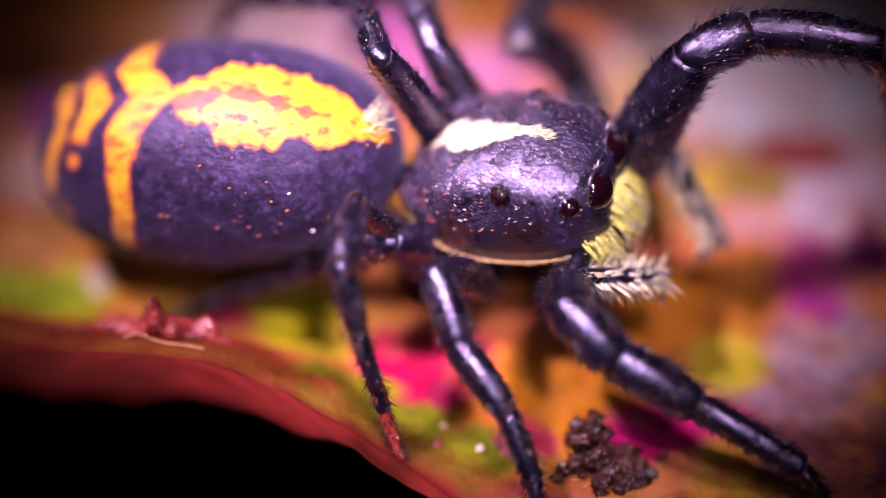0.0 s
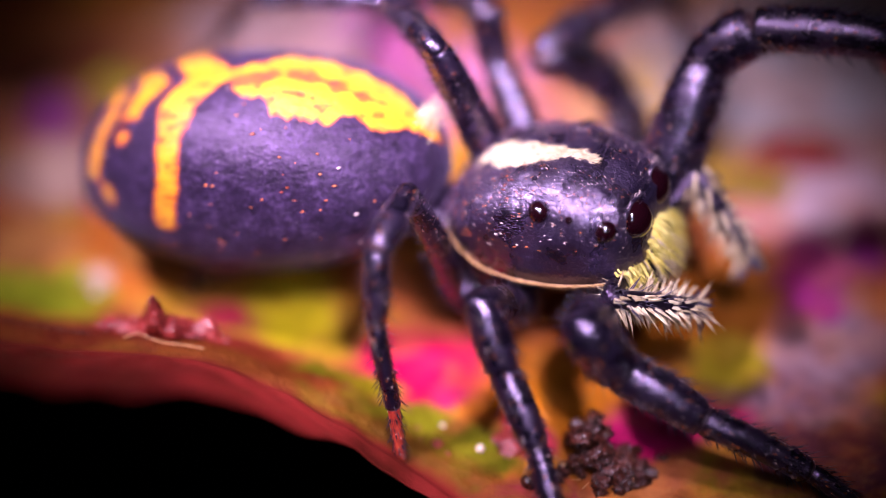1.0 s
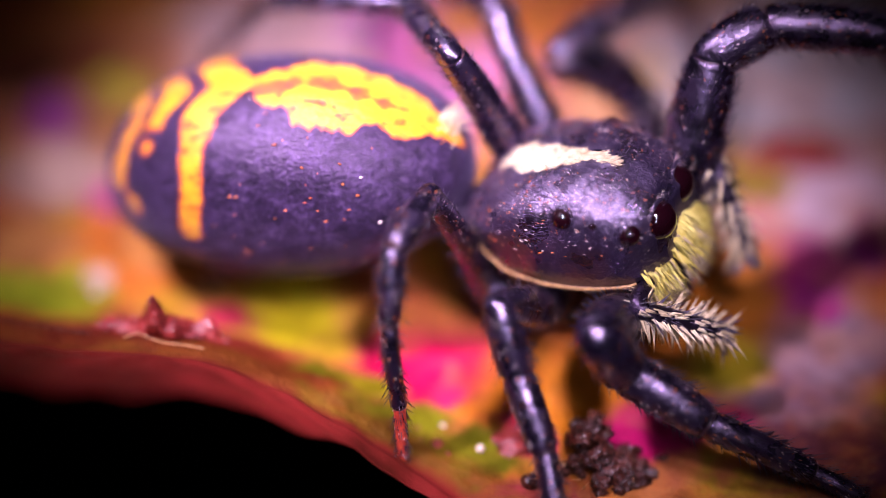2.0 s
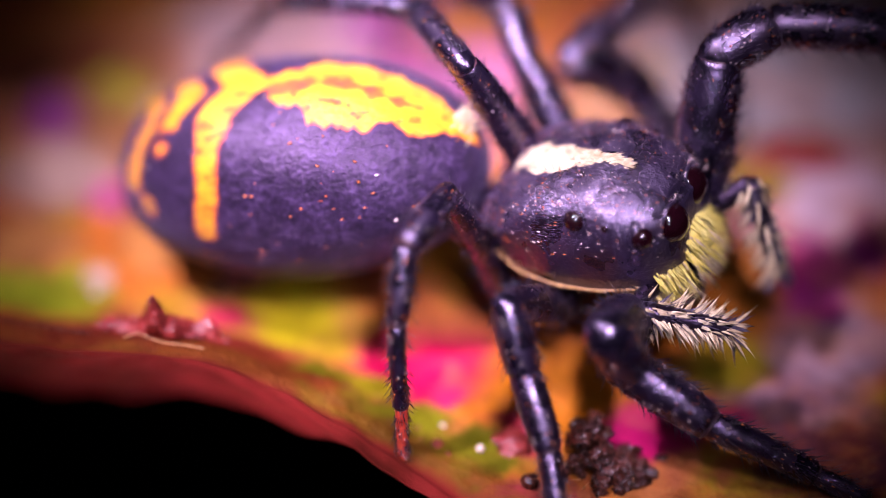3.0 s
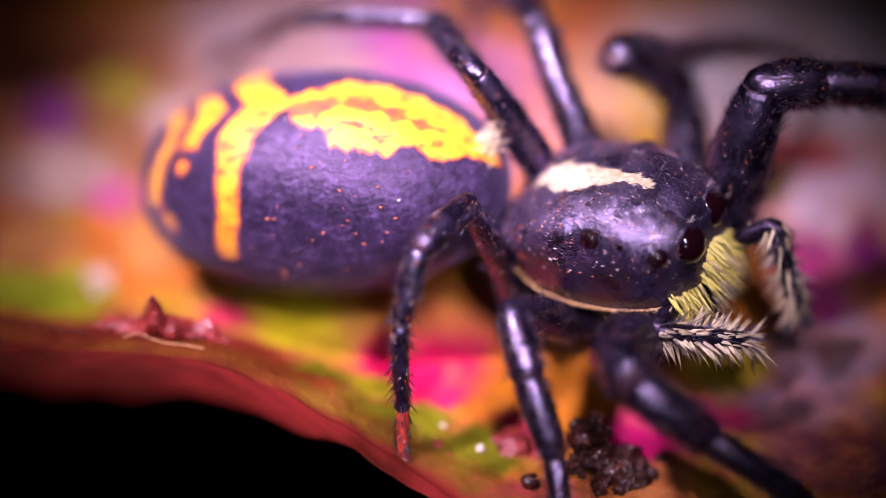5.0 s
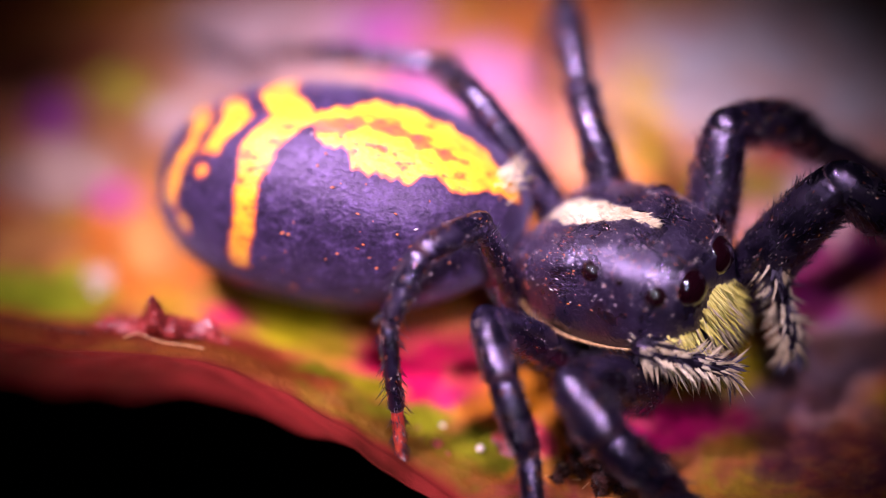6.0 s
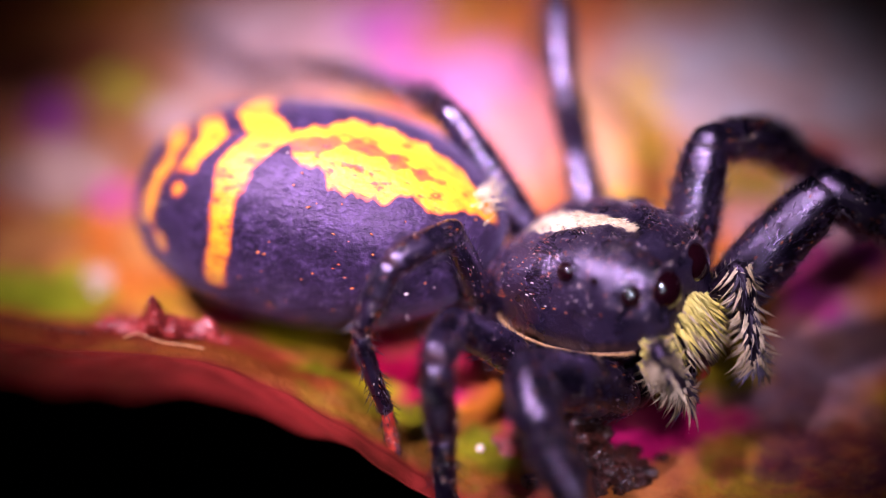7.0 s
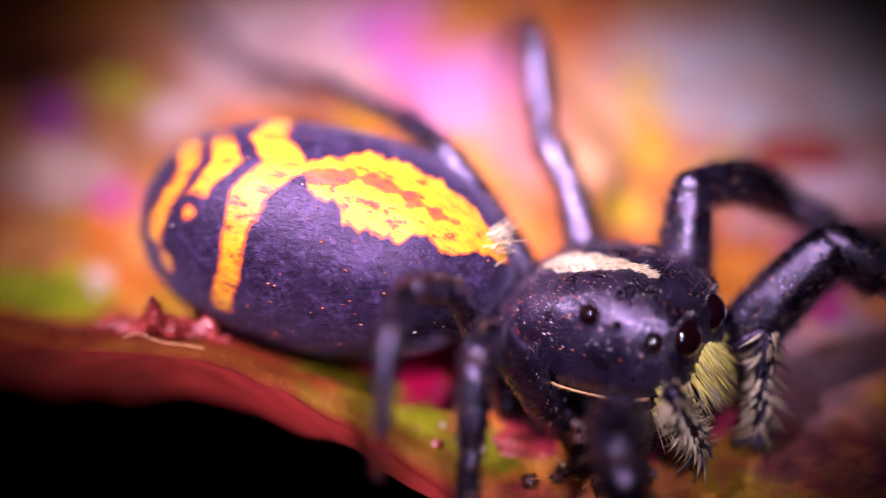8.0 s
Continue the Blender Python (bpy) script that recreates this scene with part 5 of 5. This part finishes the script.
    knee_L3 = [(-0.15, 3.18, 4.72), (0.62, 3.98, 3.72), (0.98, 3.98, 3.68), (1.15, 3.72, 3.95), (1.51, 3.45, 4.14), (1.6, 3.58, 3.92), (1.61, 3.38, 4.15), (1.68, 3.38, 4.1), (2.83, 2.18, 3.68), (2.71, 2.04, 3.73), (2.63, 3.13, 2.45), (2.51, 3.16, 2.16), (2.48, 2.64, 2.07), (2.36, 2.34, 2)]
    shin_L3 = [(-0.46, 4.27, 4.82), (0.37, 4.31, 4.79), (0.79, 4.36, 4.74), (0.89, 4.72, 4.44), (1.24, 4.49, 4.51), (1.29, 4.55, 4.44), (1.33, 4.41, 4.56), (1.4, 4.37, 4.59), (2.59, 3.27, 3.9), (2.51, 3.16, 3.87), (2.4, 4.21, 2.7), (2.25, 3.64, 3.16), (2.19, 3.37, 2.9), (1.9, 3.33, 2.31)]
    ankle_L3 = [(-1.19, 5.79, 3.88), (-0.74, 5.64, 3.95), (-0.38, 5.66, 3.94), (-0.39, 6.07, 3.96), (0.08, 5.88, 3.86), (0.1, 5.96, 3.9), (0.26, 5.86, 3.87), (0.43, 5.9, 3.93), (2.29, 5.16, 4.16), (2.28, 5.04, 4.23), (2.26, 5.95, 3.53), (2.17, 5.4, 3.95), (2.23, 4.97, 3.98), (1.77, 4.94, 3.37)]
    heel_L3 = [(-1.63, 7.22, 2.02), (-1.48, 6.92, 2.07), (-1.2, 6.9, 2.07), (-1.21, 7.32, 2.1), (-0.72, 7.22, 2.05), (-0.69, 7.28, 2.07), (-0.45, 7.23, 2.05), (-0.17, 7.27, 2.07), (1.96, 6.5, 2.2), (2.07, 6.33, 2.23), (1.94, 7.79, 2.04), (1.97, 6.96, 2.15), (1.99, 6.5, 2.16), (1.49, 6.86, 1.98)]
    foot_L3 = [(-1.85, 8.3, 0.03), (-1.91, 7.84, 0.03), (-1.69, 7.79, 0.03), (-1.63, 8.16, 0.03), (-1.17, 8.16, 0.03), (-1.12, 8.2, 0.03), (-0.86, 8.2, 0.03), (-0.5, 8.22, 0.03), (1.79, 7.18, 0.04), (1.97, 6.98, 0.05), (1.72, 8.83, 0.03), (1.84, 7.8, 0.04), (1.83, 7.32, 0.05), (1.28, 8.02, 0.04)]
    chain(legs["L3"], LEG_LENGTH["L3"], HIP["L3"], (knee_L3, shin_L3, ankle_L3, heel_L3, foot_L3), stance)
    knee_L4 = [(-1.11, 1.77, 5.76), (-0.45, 2.23, 5.43), (-0.13, 2.37, 5.41), (0.04, 2.26, 5.45), (0.4, 1.87, 5.45), (0.46, 1.86, 5.41), (0.5, 1.84, 5.42), (0.57, 1.88, 5.38), (0.69, 2.47, 4.21), (0.6, 2.45, 4.16), (0.32, 2.44, 3.88), (0.17, 2.39, 3.77), (0.21, 2.36, 3.24), (0.05, 2.15, 3.04)]
    shin_L4 = [(-1.53, 3.8, 5.34), (-1.13, 4.18, 5), (-0.95, 4.25, 4.92), (-0.79, 4.15, 4.98), (-0.52, 3.77, 5.2), (-0.47, 3.76, 5.2), (-0.42, 3.75, 5.19), (-0.33, 3.79, 5.15), (0.07, 4.31, 3.39), (-0.04, 4.27, 3.29), (-0.41, 4.19, 2.93), (-0.46, 4.11, 2.71), (-0.52, 4.04, 2.19), (-0.83, 3.92, 2.31)]
    ankle_L4 = [(-3.81, 5.2, 4.12), (-3.72, 5.23, 4.09), (-3.62, 5.18, 4.12), (-3.46, 5.1, 4.17), (-3.06, 4.95, 4.24), (-3.01, 4.94, 4.24), (-2.96, 4.93, 4.24), (-2.9, 4.93, 4.22), (-2.54, 5.47, 2.64), (-2.57, 5.55, 2.5), (-2.68, 5.82, 2.02), (-2.68, 5.84, 1.86), (-2.7, 5.9, 1.52), (-2.81, 5.93, 1.49)]
    heel_L4 = [(-4.37, 6.19, 2.14), (-4.3, 6.29, 2.14), (-4.26, 6.27, 2.2), (-4.15, 6.25, 2.3), (-3.8, 6.12, 2.41), (-3.75, 6.13, 2.4), (-3.7, 6.12, 2.41), (-3.64, 6.13, 2.4), (-3.72, 6.78, 1.17), (-3.75, 6.88, 1.04), (-3.86, 7.21, 0.63), (-3.87, 7.22, 0.47), (-3.89, 7.42, 0.29), (-3.9, 7.52, 0.23)]
    foot_L4 = [(-4.93, 7.4, -0.15), (-4.97, 7.51, -0.12), (-4.98, 7.48, -0.05), (-4.85, 7.44, 0.03), (-4.48, 7.42, 0.18), (-4.43, 7.44, 0.18), (-4.38, 7.43, 0.19), (-4.32, 7.44, 0.18), (-5.37, 8.52, 0.03), (-5.43, 8.67, 0.03), (-5.59, 9.14, 0.02), (-5.56, 9.23, 0.02), (-5.55, 9.49, 0.02), (-5.49, 9.64, 0.02)]
    chain(legs["L4"], LEG_LENGTH["L4"], HIP["L4"], (knee_L4, shin_L4, ankle_L4, heel_L4, foot_L4), stance)
    elbow_R = [(2.28, -0.89, 2.92), (2.72, -1.31, 2.94), (2.92, -1.41, 2.92), (3.39, -1.5, 2.78), (3.39, -1.41, 2.67), (3.24, -1.32, 2.94), (3.36, -1.3, 2.68), (3.88, -1.56, 2.56), (3.43, -2.09, 2.37), (3.4, -2.22, 2.51), (3.37, -2.49, 3.02), (3.75, -2.8, 2.99), (4.01, -3.05, 2.46), (4.01, -3.16, 2.36)]
    tip_R = [(4.06, -0.14, 2.16), (4.5, -0.65, 2.1), (4.76, -0.88, 2.11), (5.11, -1.05, 1.72), (5.4, -1.51, 2.12), (5.28, -1.24, 2.56), (5.41, -1.56, 2.42), (5.76, -1.17, 1.77), (5.47, -2.11, 2.01), (5.31, -2.09, 1.7), (4.75, -2.37, 1.48), (4.43, -2.24, 1.11), (4.62, -2.54, 0.54), (4.68, -2.9, 0.41)]
    chain(palps["R"], PALP_LENGTH["R"], (1.55, -0.5, -0.1), (elbow_R, tip_R), stance)
    elbow_L = [(4.11, 2.12, 3.25), (4.47, 1.48, 3.49), (4.62, 1.4, 3.37), (4.63, 1.53, 3.59), (5.56, 0.91, 3.57), (5.02, 1.39, 3.58), (4.8, 0.8, 4.06), (5.7, 0.61, 3.66), (6.09, -0.5, 2.69), (5.93, -0.41, 2.95), (5.42, -0.44, 3.09), (5.29, -0.85, 3.18), (5.53, -0.84, 2.45), (5.84, -1.27, 1.94)]
    tip_L = [(5.13, 1.11, 1.66), (5.63, 0.47, 2), (5.71, 0.34, 1.86), (5.42, 0.33, 2), (6.21, 0.23, 1.65), (5.97, 0.18, 2.09), (5.65, -0.32, 2.43), (6.33, -0.14, 1.75), (6.72, -1.32, 0.82), (6.4, -1.38, 1.1), (5.68, -1.88, 1.52), (5.66, -1.91, 1.36), (5.78, -1.95, 0.64), (5.67, -2.48, 0.19)]
    chain(palps["L"], PALP_LENGTH["L"], (1.55, 0.5, -0.1), (elbow_L, tip_L), stance)


motions()
